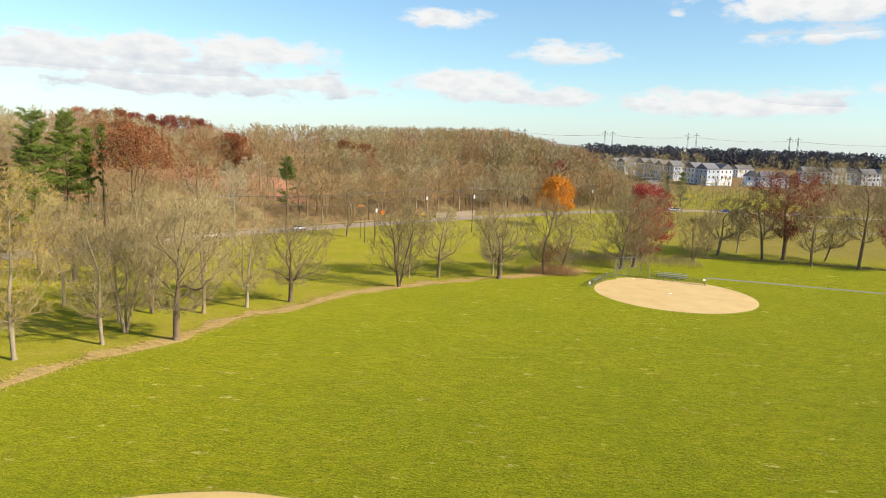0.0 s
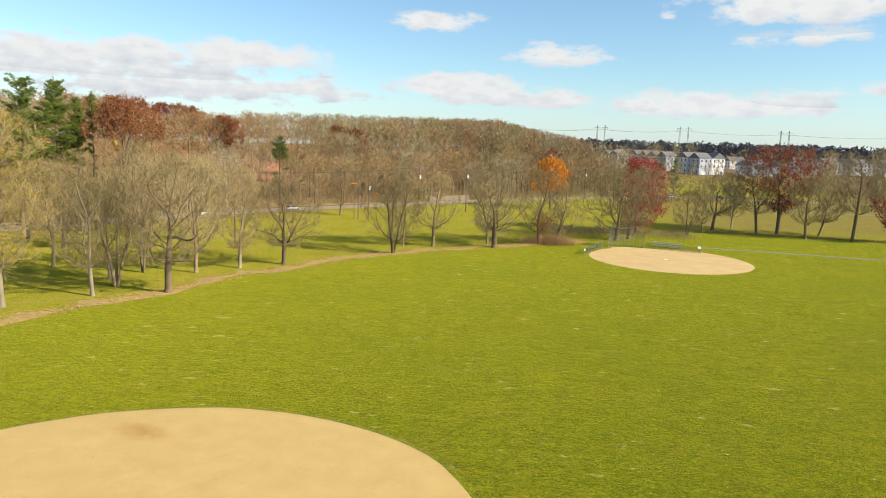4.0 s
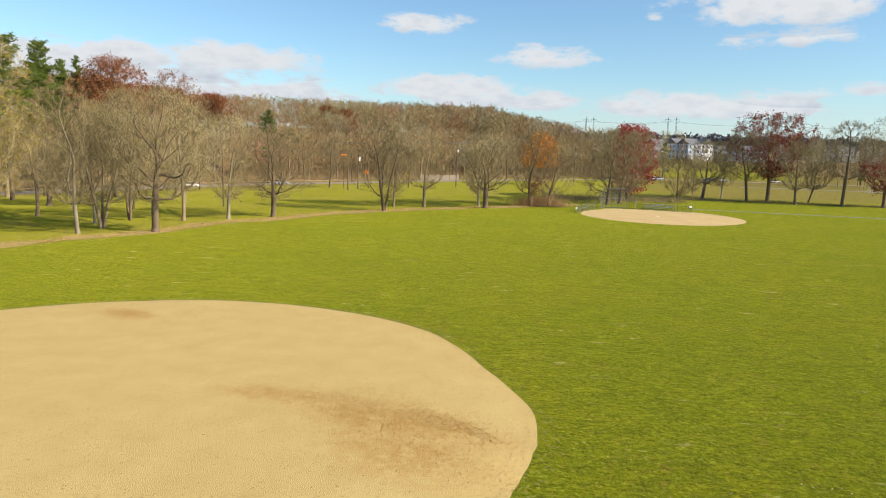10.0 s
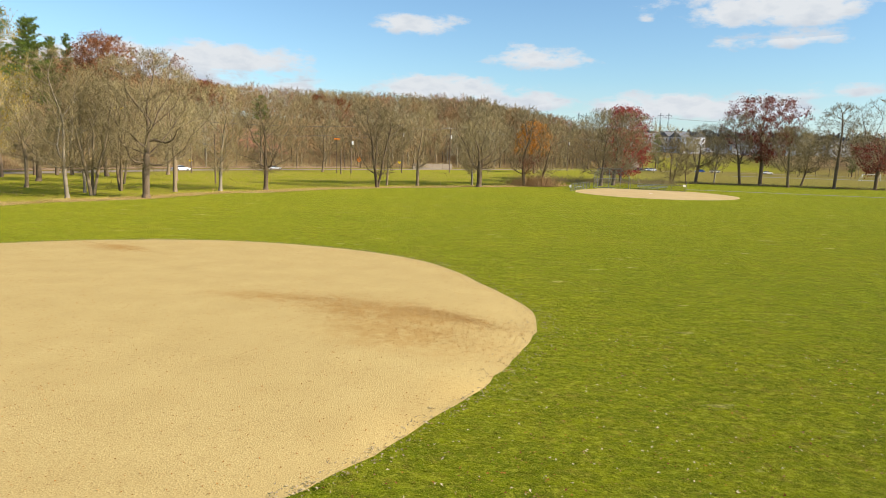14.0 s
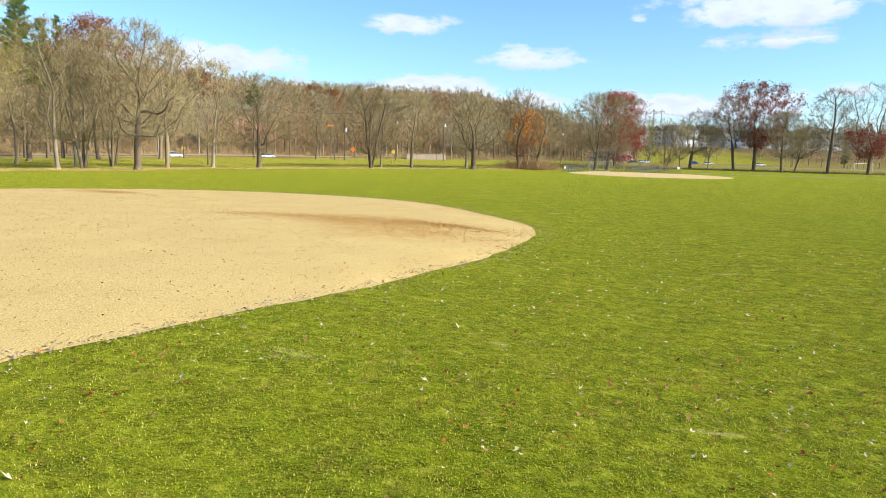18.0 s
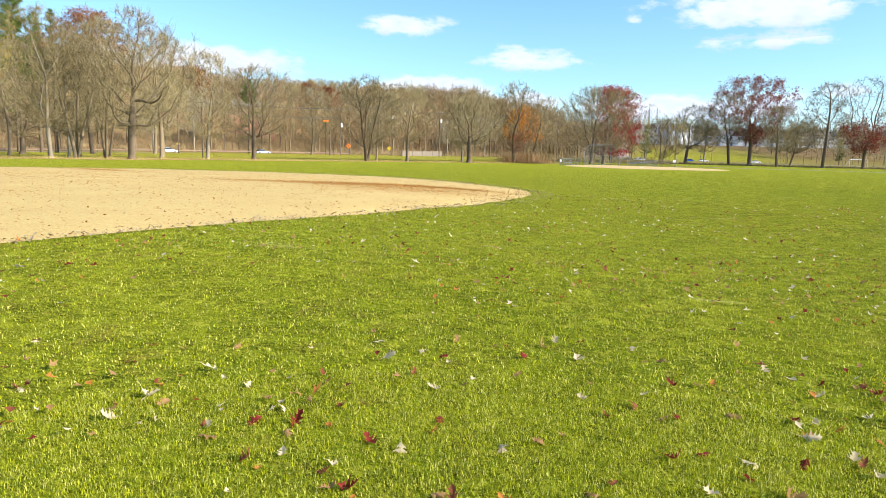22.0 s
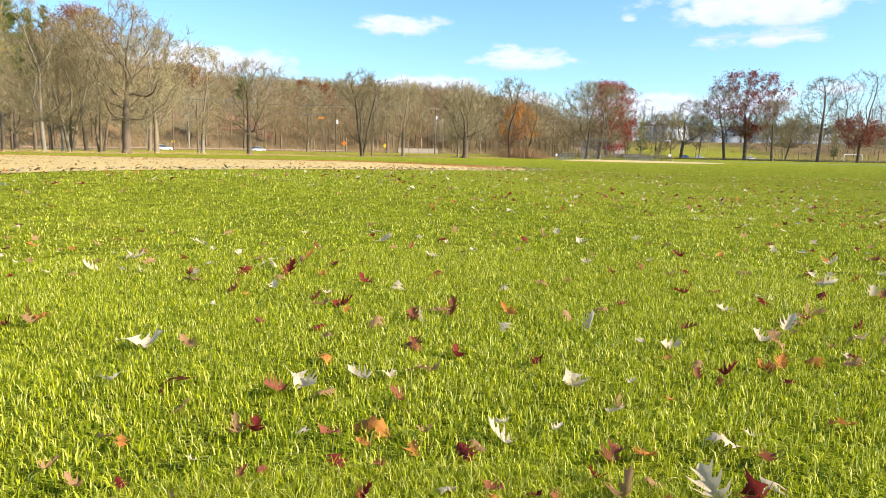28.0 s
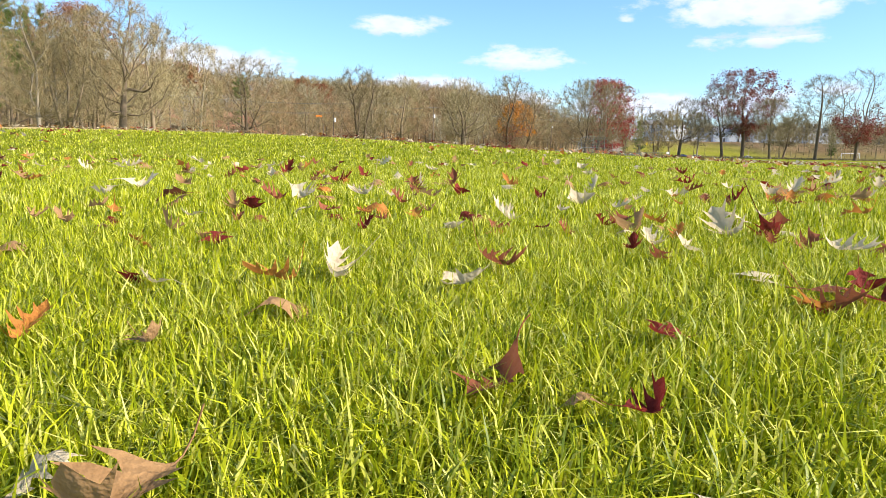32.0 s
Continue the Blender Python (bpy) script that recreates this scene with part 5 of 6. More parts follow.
def leaf_litter(name, spots, mat, size, seed, label, lift=0.02, category="leaf litter"):
    """Many small dry leaves, each a bent six-cornered scrap, lying on the ground."""
    rs = np.random.RandomState(seed)
    xy = np.array(spots)
    n = len(xy)
    s = size * rs.uniform(0.5, 1.3, (n, 1))
    t = rs.uniform(0, 6.283, n)
    d = np.stack([np.cos(t), np.sin(t), rs.normal(0, 0.35, n)], 1)
    e = np.stack([-np.sin(t), np.cos(t), rs.normal(0, 0.35, n)], 1)
    c = np.stack([xy[:, 0], xy[:, 1], ground_z(xy[:, 0], xy[:, 1]) + lift + 0.18 * s[:, 0]], 1)
    up = np.array([0, 0, 1.0])
    v = np.stack([c - d * s * 0.6, c - e * s * 0.4 + up * s * 0.2 - d * s * 0.1, c - e * s * 0.15, c + d * s * 0.6 + up * s * 0.15, c + e * s * 0.15, c + e * s * 0.42 + up * s * 0.2], 1).reshape(-1, 3)
    k = np.arange(n)[:, None] * 6
    return solo(name, mesh_of(name, v, [k + [0, 1, 2], k + [0, 2, 4], k + [0, 4, 5], k + [2, 3, 4]], mat), label, category, kind="stuff")


rs = random.Random(5)
far_leaves = {c: [] for c in DEADLEAF}
for _ in range(9000):
    r, a = 3.9 + 22 * rs.random(), radians(rs.uniform(-40, 40))
    x, y = 0.34 + r * math.sin(a), -0.15 + r * math.cos(a)
    if rs.random() < 0.33 + 0.6 * noise.noise((x * 0.3, y * 0.3, 7)) + 0.012 * x:
        far_leaves[rs.choice(COLOURS)].append((x, y))
for c, spots in far_leaves.items():
    pts = np.array(spots)
    pts = pts[~in_near_infield(pts[:, 0], pts[:, 1])]
    leaf_litter("scattered_leaves", pts, DEADLEAF[c], 0.062, 40 + len(pts), f"scattered {c} leaves over the lawn", 0.03)

# windblown bark and leaf crumbs on the sand, thickest in two drifts
crumbs = []
for cx, cy, sx, sy, turn, count in ((-0.6, 25.6, 1.2, 0.8, 0.5, 900), (-3.6, 26.6, 2.2, 1.0, 0.3, 1300), (-6.0, 27.5, 1.6, 0.8, 0.2, 500), (-2.0, 23.6, 2.2, 1.4, 0.5, 900), (-22.5, 41.4, 1.4, 0.7, 0.4, 500)):
    for _ in range(int(count * 2.3)):
        u, w_ = rs.gauss(0, sx * 1.25), rs.gauss(0, sy * 1.25)
        crumbs.append((cx + u * math.cos(turn) - w_ * math.sin(turn), cy - u * math.sin(turn) + w_ * math.cos(turn)))
for _ in range(16000):
    crumbs.append((rs.uniform(-36, 3), rs.uniform(2, 47)))
pts = np.array(crumbs)
pts = pts[in_near_infield(pts[:, 0], pts[:, 1])]
leaf_litter("sand_debris", pts, DEBRIS, 0.044, 51, "brown bark crumbs and leaf bits drifted on the sand", 0.034, "debris")

# dead thatch along the lip of the sand
edge = []
for i in range(len(near_outline)):
    a, b = Vector(near_outline[i]), Vector(near_outline[(i + 1) % len(near_outline)])
    for _ in range(int((b - a).length * 45)):
        p = a.lerp(b, rs.random())
        wide = 0.48 if p.y > 18 and p.x > -3 else 0.2
        edge.append((p.x + rs.gauss(0.05, wide), p.y + rs.gauss(0.05, wide)))
leaf_litter("infield_edge_thatch", edge, THATCH, 0.06, 52, "grey-brown dead thatch along the sand's edge", 0.022, "thatch")

# the drift of dry leaves and straw where the mowing stops
drift = []
left, right = ribbon(STRIP[1:14], 3.4, 1.4, 1.0)
for (ax, ay), (bx, by) in zip(left, right):
    for _ in range(190):
        f = rs.gauss(0.5, 0.34)
        drift.append((ax + (bx - ax) * f + rs.uniform(-0.6, 0.6), ay + (by - ay) * f + rs.uniform(-0.6, 0.6)))
leaf_litter("leaf_drift", drift[::2], DEADGRASS, 0.13, 53, "band of dry tan leaves along the field's edge", 0.03)
leaf_litter("leaf_drift", drift[1::2], LEAF_TAN, 0.13, 54, "band of dry straw and leaves along the field's edge", 0.03)
tufts = [(ax + (bx - ax) * f, ay + (by - ay) * f) for (ax, ay), (bx, by) in zip(left, right) for f in (rs.gauss(0.5, 0.24) for _ in range(140))]
brush("straw_tufts", len(tufts), lambda rg: tufts[rg.randrange(len(tufts))], (0.18, 0.5), DEADGRASS, "dry straw-coloured grass tufts along the field's edge", 27, 0.018, "dry grass")
park = [(x, y) for x, y in ((rs.uniform(-75, 30), rs.uniform(60, 205)) for _ in range(9000)) if 1.5 < float(beyond_strip(x, y)) and y < float(road_y(x)) - 4]
leaf_litter("park_leaves", park, LEAF_TAN, 0.22, 55, "thin scatter of tan leaves under the park trees", 0.02)

# ---- things of the park and beyond ----
def box(bm, size, m=Matrix(), bevel=0.0):
    g = bmesh.ops.create_cube(bm, size=1.0, matrix=m @ Matrix.Diagonal((*size, 1)))
    if bevel:
        bmesh.ops.bevel(bm, geom=list({e for v in g["verts"] for e in v.link_edges}), offset=bevel, segments=1, affect="EDGES")
    return bm


def rod(bm, a, b, r, r2=None, sides=6):
    a, b = Vector(a), Vector(b)
    d = b - a
    m = Matrix.Translation((a + b) / 2) @ d.to_track_quat("Z", "Y").to_matrix().to_4x4()
    bmesh.ops.create_cone(bm, cap_ends=True, segments=sides, radius1=r, radius2=r if r2 is None else r2, depth=d.length, matrix=m)
    return bm


def bar(name, a, b, r, mat, parent, label="", r2=None, sides=6):
    return part(name, rod(bmesh.new(), a, b, r, r2, sides), mat, parent, label)


def block(name, size, m, mat, parent, label="", bevel=0.0):
    return part(name, box(bmesh.new(), size, m, bevel), mat, parent, label)


def panel(name, corners, mat, parent, label=""):
    bm = bmesh.new()
    vs = [bm.verts.new(c) for c in corners]
    bm.faces.new(vs)
    bmesh.ops.solidify(bm, geom=bm.faces[:], thickness=0.01)
    return part(name, bm, mat, parent, label)


def fence_run(name, line, height, label, spacing=2.2, mid=False):
    """A run of chain-link fence: posts, top and bottom rails and the fabric between."""
    x0, y0 = line[0]
    ob = thing(name, label, "fence", place=(x0, y0, gz(x0, y0)))
    posts = []
    for (ax, ay), (bx, by) in zip(line, line[1:]):
        n = max(1, round(math.hypot(bx - ax, by - ay) / spacing))
        posts += [(ax + (bx - ax) * i / n, ay + (by - ay) * i / n) for i in range(n)]
    posts.append(line[-1])
    local = [Vector((x - x0, y - y0, gz(x, y) - gz(x0, y0))) for x, y in posts]
    up = Vector((0, 0, height))
    for p in local:
        bar("post", p - Vector((0, 0, 0.1)), p + up * 1.03, 0.04, STEEL, ob)
    for a, b in zip(local, local[1:]):
        bar("top_rail", a + up, b + up, 0.025, STEEL, ob)
        bar("bottom_rail", a + up * 0.06, b + up * 0.06, 0.018, STEEL, ob)
        panel("fence_fabric", [a + up * 0.06, b + up * 0.06, b + up * 0.99, a + up * 0.99], CHAIN, ob)
    return ob


# backstop: tall back panel, lower wings and a hood that slopes forward
bx0, by0 = 28.0, 146.5
backstop = thing("backstop", "tall galvanised chain-link backstop with sloping hood", "backstop", place=(bx0, by0, gz(bx0, by0)))
base = [Vector((24.4 - bx0, 144.7 - by0, 0)), Vector((25.5 - bx0, 147.0 - by0, 0)), Vector((30.5 - bx0, 147.7 - by0, 0)), Vector((31.9 - bx0, 145.8 - by0, 0))]
tops = [2.7, 4.1, 4.1, 2.7]
for p, h in zip(base, tops):
    bar("post", p - Vector((0, 0, 0.2)), p + Vector((0, 0, h)), 0.055, STEEL, backstop)
mids = base[1].lerp(base[2], 0.5)
bar("post", mids - Vector((0, 0, 0.2)), mids + Vector((0, 0, 4.1)), 0.05, STEEL, backstop)
for i in range(3):
    a, b, ha, hb = base[i], base[i + 1], tops[i], tops[i + 1]
    for name, f in (("bottom_rail", 0.03), ("middle_rail", 0.5), ("top_rail", 1.0)):
        bar(name, a + Vector((0, 0, ha * f)), b + Vector((0, 0, hb * f)), 0.035, STEEL, backstop)
    panel("fence_fabric", [a + Vector((0, 0, 0.05)), b + Vector((0, 0, 0.05)), b + Vector((0, 0, hb - 0.02)), a + Vector((0, 0, ha - 0.02))], CHAIN, backstop)
hood = [base[1] + Vector((0.2, -1.6, 4.3)), base[2] + Vector((-0.1, -1.6, 4.3))]
bar("hood_rail", hood[0], hood[1], 0.035, STEEL, backstop)
for k, i in ((0, 1), (1, 2)):
    bar("hood_brace", base[i] + Vector((0, 0, 4.1)), hood[k], 0.03, STEEL, backstop)
panel("hood_fabric", [base[1] + Vector((0, 0, 4.1)), base[2] + Vector((0, 0, 4.1)), hood[1], hood[0]], CHAIN, backstop)

fence_run("low_fence", [(18.2, 133.8), (20.8, 139.6), (23.6, 144.9)], 1.35, "low chain-link fence beside the far infield")
fence_run("side_fence", [(32.2, 145.6), (37.4, 143.6), (42.4, 141.6)], 1.3, "waist-high chain-link fence along the foul line", 2.8)
tall = thing("fence_end_post", "taller steel end post carrying a small white notice", "post", place=(42.6, 141.5, gz(42.6, 141.5)))
bar("pole", (0, 0, -0.2), (0, 0, 2.0), 0.05, STEEL, tall)
block("notice", (0.55, 0.03, 0.45), pose(-0.4, -0.06, 1.25), WHITEPAINT, tall, "small white notice")
bin_box = thing("notice_board", "small white board on the low fence", "sign", place=(18.0, 133.4, gz(18, 133.4)))
bar("stake", (0, 0, -0.2), (0, 0, 1.2), 0.03, STEEL, bin_box)
block("board", (0.35, 0.04, 0.5), pose(0, -0.05, 0.95), WHITEPAINT, bin_box, "blank white board", 0.005)


def bleacher(x, y, turn, length, rows):
    ob = thing("bleacher", "low aluminium bleacher behind the far diamond", "bleacher", "bleachers", place=(x, y, gz(x, y)), turn=turn)
    for r in range(rows):
        block("seat_plank", (length, 0.28, 0.05), pose(0, 0.65 * r, 0.42 + 0.28 * r), ALU, ob, bevel=0.008)
        block("foot_plank", (length, 0.24, 0.04), pose(0, 0.65 * r - 0.3, 0.18 + 0.28 * r), ALU, ob, bevel=0.008)
    for u in (-0.42, 0.0, 0.42):
        for r in range(rows):
            bar("leg", (u * length, 0.65 * r, 0), (u * length, 0.65 * r, 0.42 + 0.28 * r), 0.03, STEEL, ob)
        bar("brace", (u * length, -0.35, 0.15), (u * length, 0.65 * rows - 0.5, 0.28 * rows + 0.1), 0.025, STEEL, ob)
    return ob


bleacher(37.3, 147.6, -13, 6.2, 3)
bench = thing("players_bench", "long low aluminium players' bench", "bench", place=(20.6, 141.0, gz(20.6, 141)), turn=66)
block("seat_plank", (4.5, 0.26, 0.05), pose(0, 0, 0.45), ALU, bench, bevel=0.008)
for u in (-1.9, 0, 1.9):
    bar("leg", (u, 0, 0), (u, 0, 0.43), 0.03, STEEL, bench)
# the plates and bases of the far diamond
for x, y in ((28.6, 144.6), (33.2, 131.6)):
    plate = new("home_plate" if y > 140 else "pitchers_plate")
    tagged(plate, "white rubber plate set in the sand", "plate")
    plate.matrix_basis = pose(x, y, gz(x, y) + 0.045)
    block("slab", (0.6, 0.5, 0.03), pose(0, 0, 0.01), WHITEPAINT, plate, bevel=0.01)


def utility_pole(x, y, height, arm=True, box_at=None, lamp=False, label="weathered wooden utility pole beside the road", turn=40):
    ob = thing("utility_pole", label, "utility pole", "utility poles", place=(x, y, gz(x, y)), turn=turn)
    bar("pole", (0, 0, -0.4), (0, 0, height), 0.17, POLEWOOD, ob, r2=0.11, sides=8)
    if arm:
        block("crossarm", (2.4, 0.12, 0.14), pose(0, 0, height - 0.6), POLEWOOD, ob)
        for u in (-1.05, -0.4, 0.4, 1.05):
            bar("insulator", (u, 0, height - 0.53), (u, 0, height - 0.3), 0.05, SIDING, ob)
    if box_at:
        bar("transformer", (0.35, 0, box_at - 0.5), (0.35, 0, box_at + 0.5), 0.28, SIDING, ob, "pale grey transformer can", sides=10)
    if lamp:
        bar("lamp_arm", (0, 0, height - 2.2), (-1.6, 0, height - 1.9), 0.035, STEEL, ob)
        block("lamp_head", (0.6, 0.25, 0.14), pose(-1.8, 0, height - 1.9), STEEL, ob, "grey street lamp head", 0.03)
    return ob


POLES = [(-142, 68, 12.5), (-104, 110, 12.5), (-68, 158, 12.5), (-22, 193.5, 13.8), (-9.0, 207.5, 13.8), (34, 266, 13.5), (72, 306, 13)]
for i, (x, y, h) in enumerate(POLES):
    utility_pole(x, y, h, box_at=h - 3 if i in (3, 4, 5) else None, lamp=i in (2, 5))
utility_pole(-34.0, 180.0, 10.0, arm=False, box_at=8.0, label="shorter wooden pole with a white transformer can")
utility_pole(-35.6, 174.5, 6.5, arm=False, label="thin pale wooden post on the park grass")
utility_pole(-48.0, 122.0, 9.0, arm=False, lamp=True, label="thin wooden lamp post among the park trees")


def wire(name, a, b, sag, r, label):
    pts = []
    for i in range(13):
        f = i / 12
        p = Vector(a).lerp(Vector(b), f)
        p.z -= sag * 4 * f * (1 - f)
        pts.append(p)
    w = Wood()
    w.tube(pts, [r] * len(pts), 3)
    return solo(name, mesh_of(name, w.v, [w.quads], DARKSTEEL if r < 0.05 else STEEL), label, "wire", "overhead wires")


for (x0, y0, h0), (x1, y1, h1) in zip(POLES, POLES[1:]):
    for off, dz in ((-1.0, -0.3), (0.4, -0.3), (1.0, -0.3), (0.1, -2.6)):
        d = Vector((x1 - x0, y1 - y0, 0)).normalized()
        n = Vector((-d.y, d.x, 0)) * off
        wire("overhead_wire", Vector((x0, y0, gz(x0, y0) + h0 + dz)) + n, Vector((x1, y1, gz(x1, y1) + h1 + dz)) + n, 0.9, 0.03, "thin utility wire sagging between poles")
wire("overhead_wire", (-22, 193.5, gz(-22, 193.5) + 11), (-34, 180, gz(-34, 180) + 9.5), 0.5, 0.03, "thin utility wire sagging between poles")
wire("overhead_wire", (-34, 180, gz(-34, 180) + 9.5), (-68, 158, gz(-68, 158) + 11), 0.8, 0.03, "thin utility wire sagging between poles")


def road_sign(x, y, mat, label, diamond=True, height=2.4, size=0.9, turn=0):
    ob = thing("road_sign", label, "road sign", place=(x, y, gz(x, y)), turn=turn)
    bar("post", (0, 0, -0.2), (0, 0, height + 0.4), 0.05, STEEL, ob)
    bm = box(bmesh.new(), (size, 0.03, size), pose(0, -0.07, height, 0, 45 if diamond else 0, 0), 0.01)
    part("sign_face", bm, mat, ob)
    block("mark", (0.1, 0.012, 0.5), pose(0, -0.095, height), DARKSTEEL, ob, "dark bar")
    return ob


road_sign(-40.0, 226.0, ORANGEPAINT, "orange diamond road-work sign beside the road", size=1.3, height=3.0)
road_sign(-27.0, 231.0, SIGNYELLOW, "yellow diamond warning sign beside the road", size=1.1, height=2.8)
road_sign(-78.0, 181.0, SIGNYELLOW, "small yellow warning sign below the bank", size=0.8, height=2.2)
banner = thing("orange_board", "orange and white board fixed high on a post", "sign", place=(-38.2, 181.5, gz(-38.2, 181.5)), turn=10)
bar("post", (0, 0, -0.2), (0, 0, 9.3), 0.09, POLEWOOD, banner)
block("board", (1.5, 0.06, 0.4), pose(0, -0.1, 9.0), ORANGEPAINT, banner, "orange board", 0.01)

# pale retaining wall on the far side of the road
wall = thing("retaining_wall", "pale concrete wall along the road's far side", "wall", place=(-24.0, 244.0, gz(-24, 244)), turn=47)
for i in range(4):
    block("panel", (4.9, 0.4, 2.0), pose(2.5 + i * 5.0, 0, 0.7), CONCRETE, wall, bevel=0.04)
    block("coping", (5.0, 0.55, 0.16), pose(2.5 + i * 5.0, 0, 1.78), CONCRETE, wall, bevel=0.02)
# low guard rail below the bank
rail = thing("guard_rail", "long low rusty guard rail below the bank", "guard rail", place=(-150, 84, gz(-150, 84)))
pts = [(x, float(road_y(x)) + 6.0) for x in np.arange(-150, -36, 3.8)]
loc = [Vector((x + 150, y - 84, gz(x, y) - gz(-150, 84))) for x, y in pts]
for a, b in zip(loc, loc[1:]):
    bar("post", a - Vector((0, 0, 0.2)), a + Vector((0, 0, 0.85)), 0.08, POLEWOOD, rail)
    d = b - a
    m = Matrix.Translation((a + b) / 2 + Vector((0, 0, 0.62))) @ d.to_track_quat("X", "Z").to_matrix().to_4x4()
    block("beam", (d.length, 0.07, 0.32), m, RUST, rail, bevel=0.02)


def car(x, y, turn, paint, label, lift=0.16):
    """A saloon: lofted body, glasshouse, wheels with rims, lamps and bumpers."""
    ob = thing("car", label, "car", "cars on the road", place=(x, y, gz(x, y) + lift), turn=turn)
    prof = [(-2.2, 0.35), (-2.25, 0.62), (-2.1, 0.86), (-1.3, 0.93), (0.9, 0.95), (1.9, 0.82), (2.22, 0.62), (2.2, 0.32)]
    cab = [(-1.75, 0.90), (-1.05, 1.40), (0.25, 1.44), (1.15, 0.93)]

    def loft(points, wide, top_wide):
        bm = bmesh.new()
        lo, hi = min(p[1] for p in points), max(p[1] for p in points)
        rings = []
        for s in (-1, 1):
            rings.append([bm.verts.new((px, s * (wide + (top_wide - wide) * (pz - lo) / (hi - lo)), pz)) for px, pz in points])
        n = len(points)
        for i in range(n):
            bm.faces.new((rings[0][i], rings[0][(i + 1) % n], rings[1][(i + 1) % n], rings[1][i]))
        bm.faces.new(rings[0][::-1])
        bm.faces.new(rings[1])
        bmesh.ops.recalc_face_normals(bm, faces=bm.faces[:])
        bmesh.ops.bevel(bm, geom=bm.edges[:], offset=0.05, segments=2, affect="EDGES")
        return bm

    part("body", loft(prof, 0.90, 0.86), paint, ob)
    part("glasshouse", loft(cab, 0.80, 0.62), GLASS, ob, "dark window glass")
    block("roof", (1.35, 1.25, 0.05), pose(-0.42, 0, 1.44), paint, ob, bevel=0.02)
    for px in (-1.38, 1.38):
        for s in (-1, 1):
            wheel = part("wheel", rod(bmesh.new(), (px, s * 0.72, 0.32), (px, s * 0.93, 0.32), 0.32, sides=16), RUBBER, ob)
            part("rim", rod(bmesh.new(), (px, s * 0.92, 0.32), (px, s * 0.945, 0.32), 0.2, sides=12), STEEL, wheel)
    for s in (-0.62, 0.62):
        block("headlight", (0.08, 0.34, 0.13), pose(2.2, s, 0.66), SIDING, ob, bevel=0.02)
        block("tail_light", (0.06, 0.3, 0.16), pose(-2.22, s, 0.72), LEAF_RED, ob, bevel=0.02)
    return ob


SILVER = material("silver_paint", [(0.42, 0.44, 0.48), (0.50, 0.52, 0.56)], 0.3, 1.0, 20.0, 0.0, metallic=0.5)
BLUE = material("blue_paint", [(0.02, 0.08, 0.35), (0.03, 0.10, 0.42)], 0.3, 1.0, 20.0, 0.0)
BLACK = material("black_paint", [(0.02, 0.02, 0.022), (0.035, 0.035, 0.04)], 0.25, 1.0, 20.0, 0.0)
for x, side, turn, paint, label in ((80.5, -1.5, 208, SILVER, "silver car at the junction"), (79.5, 1.5, 28, WHITEPAINT, "white car at the junction"),
                                    (73.5, -1.5, 210, BLACK, "black car at the junction"), (104.0, -1.6, 180, BLUE, "blue car beyond the far tree row"), (112.0, 1.6, 0, WHITEPAINT, "white car beyond the far tree row"),
                                    (136.0, 1.6, 0, WHITEPAINT, "white car on the road past the park")):
    car(x, float(road_y(x)) + side, turn, paint, label)
for x, y, turn, paint, label in ((-76.5, 171.3, 55.6, WHITEPAINT, "white car on the road below the bank"), (-59.5, 195.0, 48.0, SILVER, "silver car on the road below the bank")):
    car(x, y, turn, paint, label)


def signal(x, y, turn):
    ob = thing("traffic_light", "yellow traffic lights hung from a steel mast arm", "traffic light", "traffic lights", place=(x, y, gz(x, y)), turn=turn)
    bar("mast", (0, 0, -0.2), (0, 0, 6.6), 0.12, STEEL, ob, r2=0.09)
    bar("arm", (0, 0, 6.2), (7.0, 0, 6.6), 0.07, STEEL, ob)
    for u in (3.5, 6.6):
        head = block("signal_head", (0.42, 0.4, 1.15), pose(u, -0.1, 5.9), YELLOWPAINT, ob, bevel=0.03)
        for k in range(3):
            part("lens", rod(bmesh.new(), (u, -0.29, 5.56 + 0.34 * k), (u, -0.34, 5.56 + 0.34 * k), 0.12, sides=10), GLASS, head)
    return ob


signal(82.0, 320.0, 10)
signal(97.0, 342.0, 190)

# soccer goal on the far lawn
goal = thing("soccer_goal", "white tube soccer goal on the far lawn", "goal", place=(139.5, 250.0, gz(139.5, 250)), turn=10)
for u in (-3.6, 3.6):
    bar("upright", (u, 0, 0), (u, 0, 2.4), 0.07, WHITEPAINT, goal)
    bar("back_stay", (u, 0, 2.35), (u, 1.8, 0.05), 0.05, WHITEPAINT, goal)
bar("crossbar", (-3.65, 0, 2.4), (3.65, 0, 2.4), 0.07, WHITEPAINT, goal)
bar("ground_bar", (-3.6, 1.8, 0.05), (3.6, 1.8, 0.05), 0.05, WHITEPAINT, goal)

# excavator on the red spoil heap
ex, ey = -113.5, 197.5
heap = bmesh.new()
bmesh.ops.create_grid(heap, x_segments=48, y_segments=16, size=1.0)
for vtx in heap.verts:
    u, w_ = vtx.co.x, vtx.co.y
    hh = max(0.0, 1 - u * u) ** 0.5 * max(0.0, 1 - w_ * w_) ** 0.7
    x, y = -95 + u * 27 - w_ * 4.5, 217 + u * 19 + w_ * 6.5
    vtx.co = (x, y, gz(x, y) - 0.15 + hh * (2.2 + 1.4 * noise.noise((x * 0.15, y * 0.15, 4)) + 0.5 * noise.noise((x * 0.6, y * 0.6, 1))))
heap_me = bpy.data.meshes.new("spoil_mound")
heap.to_mesh(heap_me)
heap.free()
heap_me.materials.append(EARTH)
heap_me.shade_smooth()
solo("spoil_mound", heap_me, "long heap of bare red earth on the bank", "earth heap")
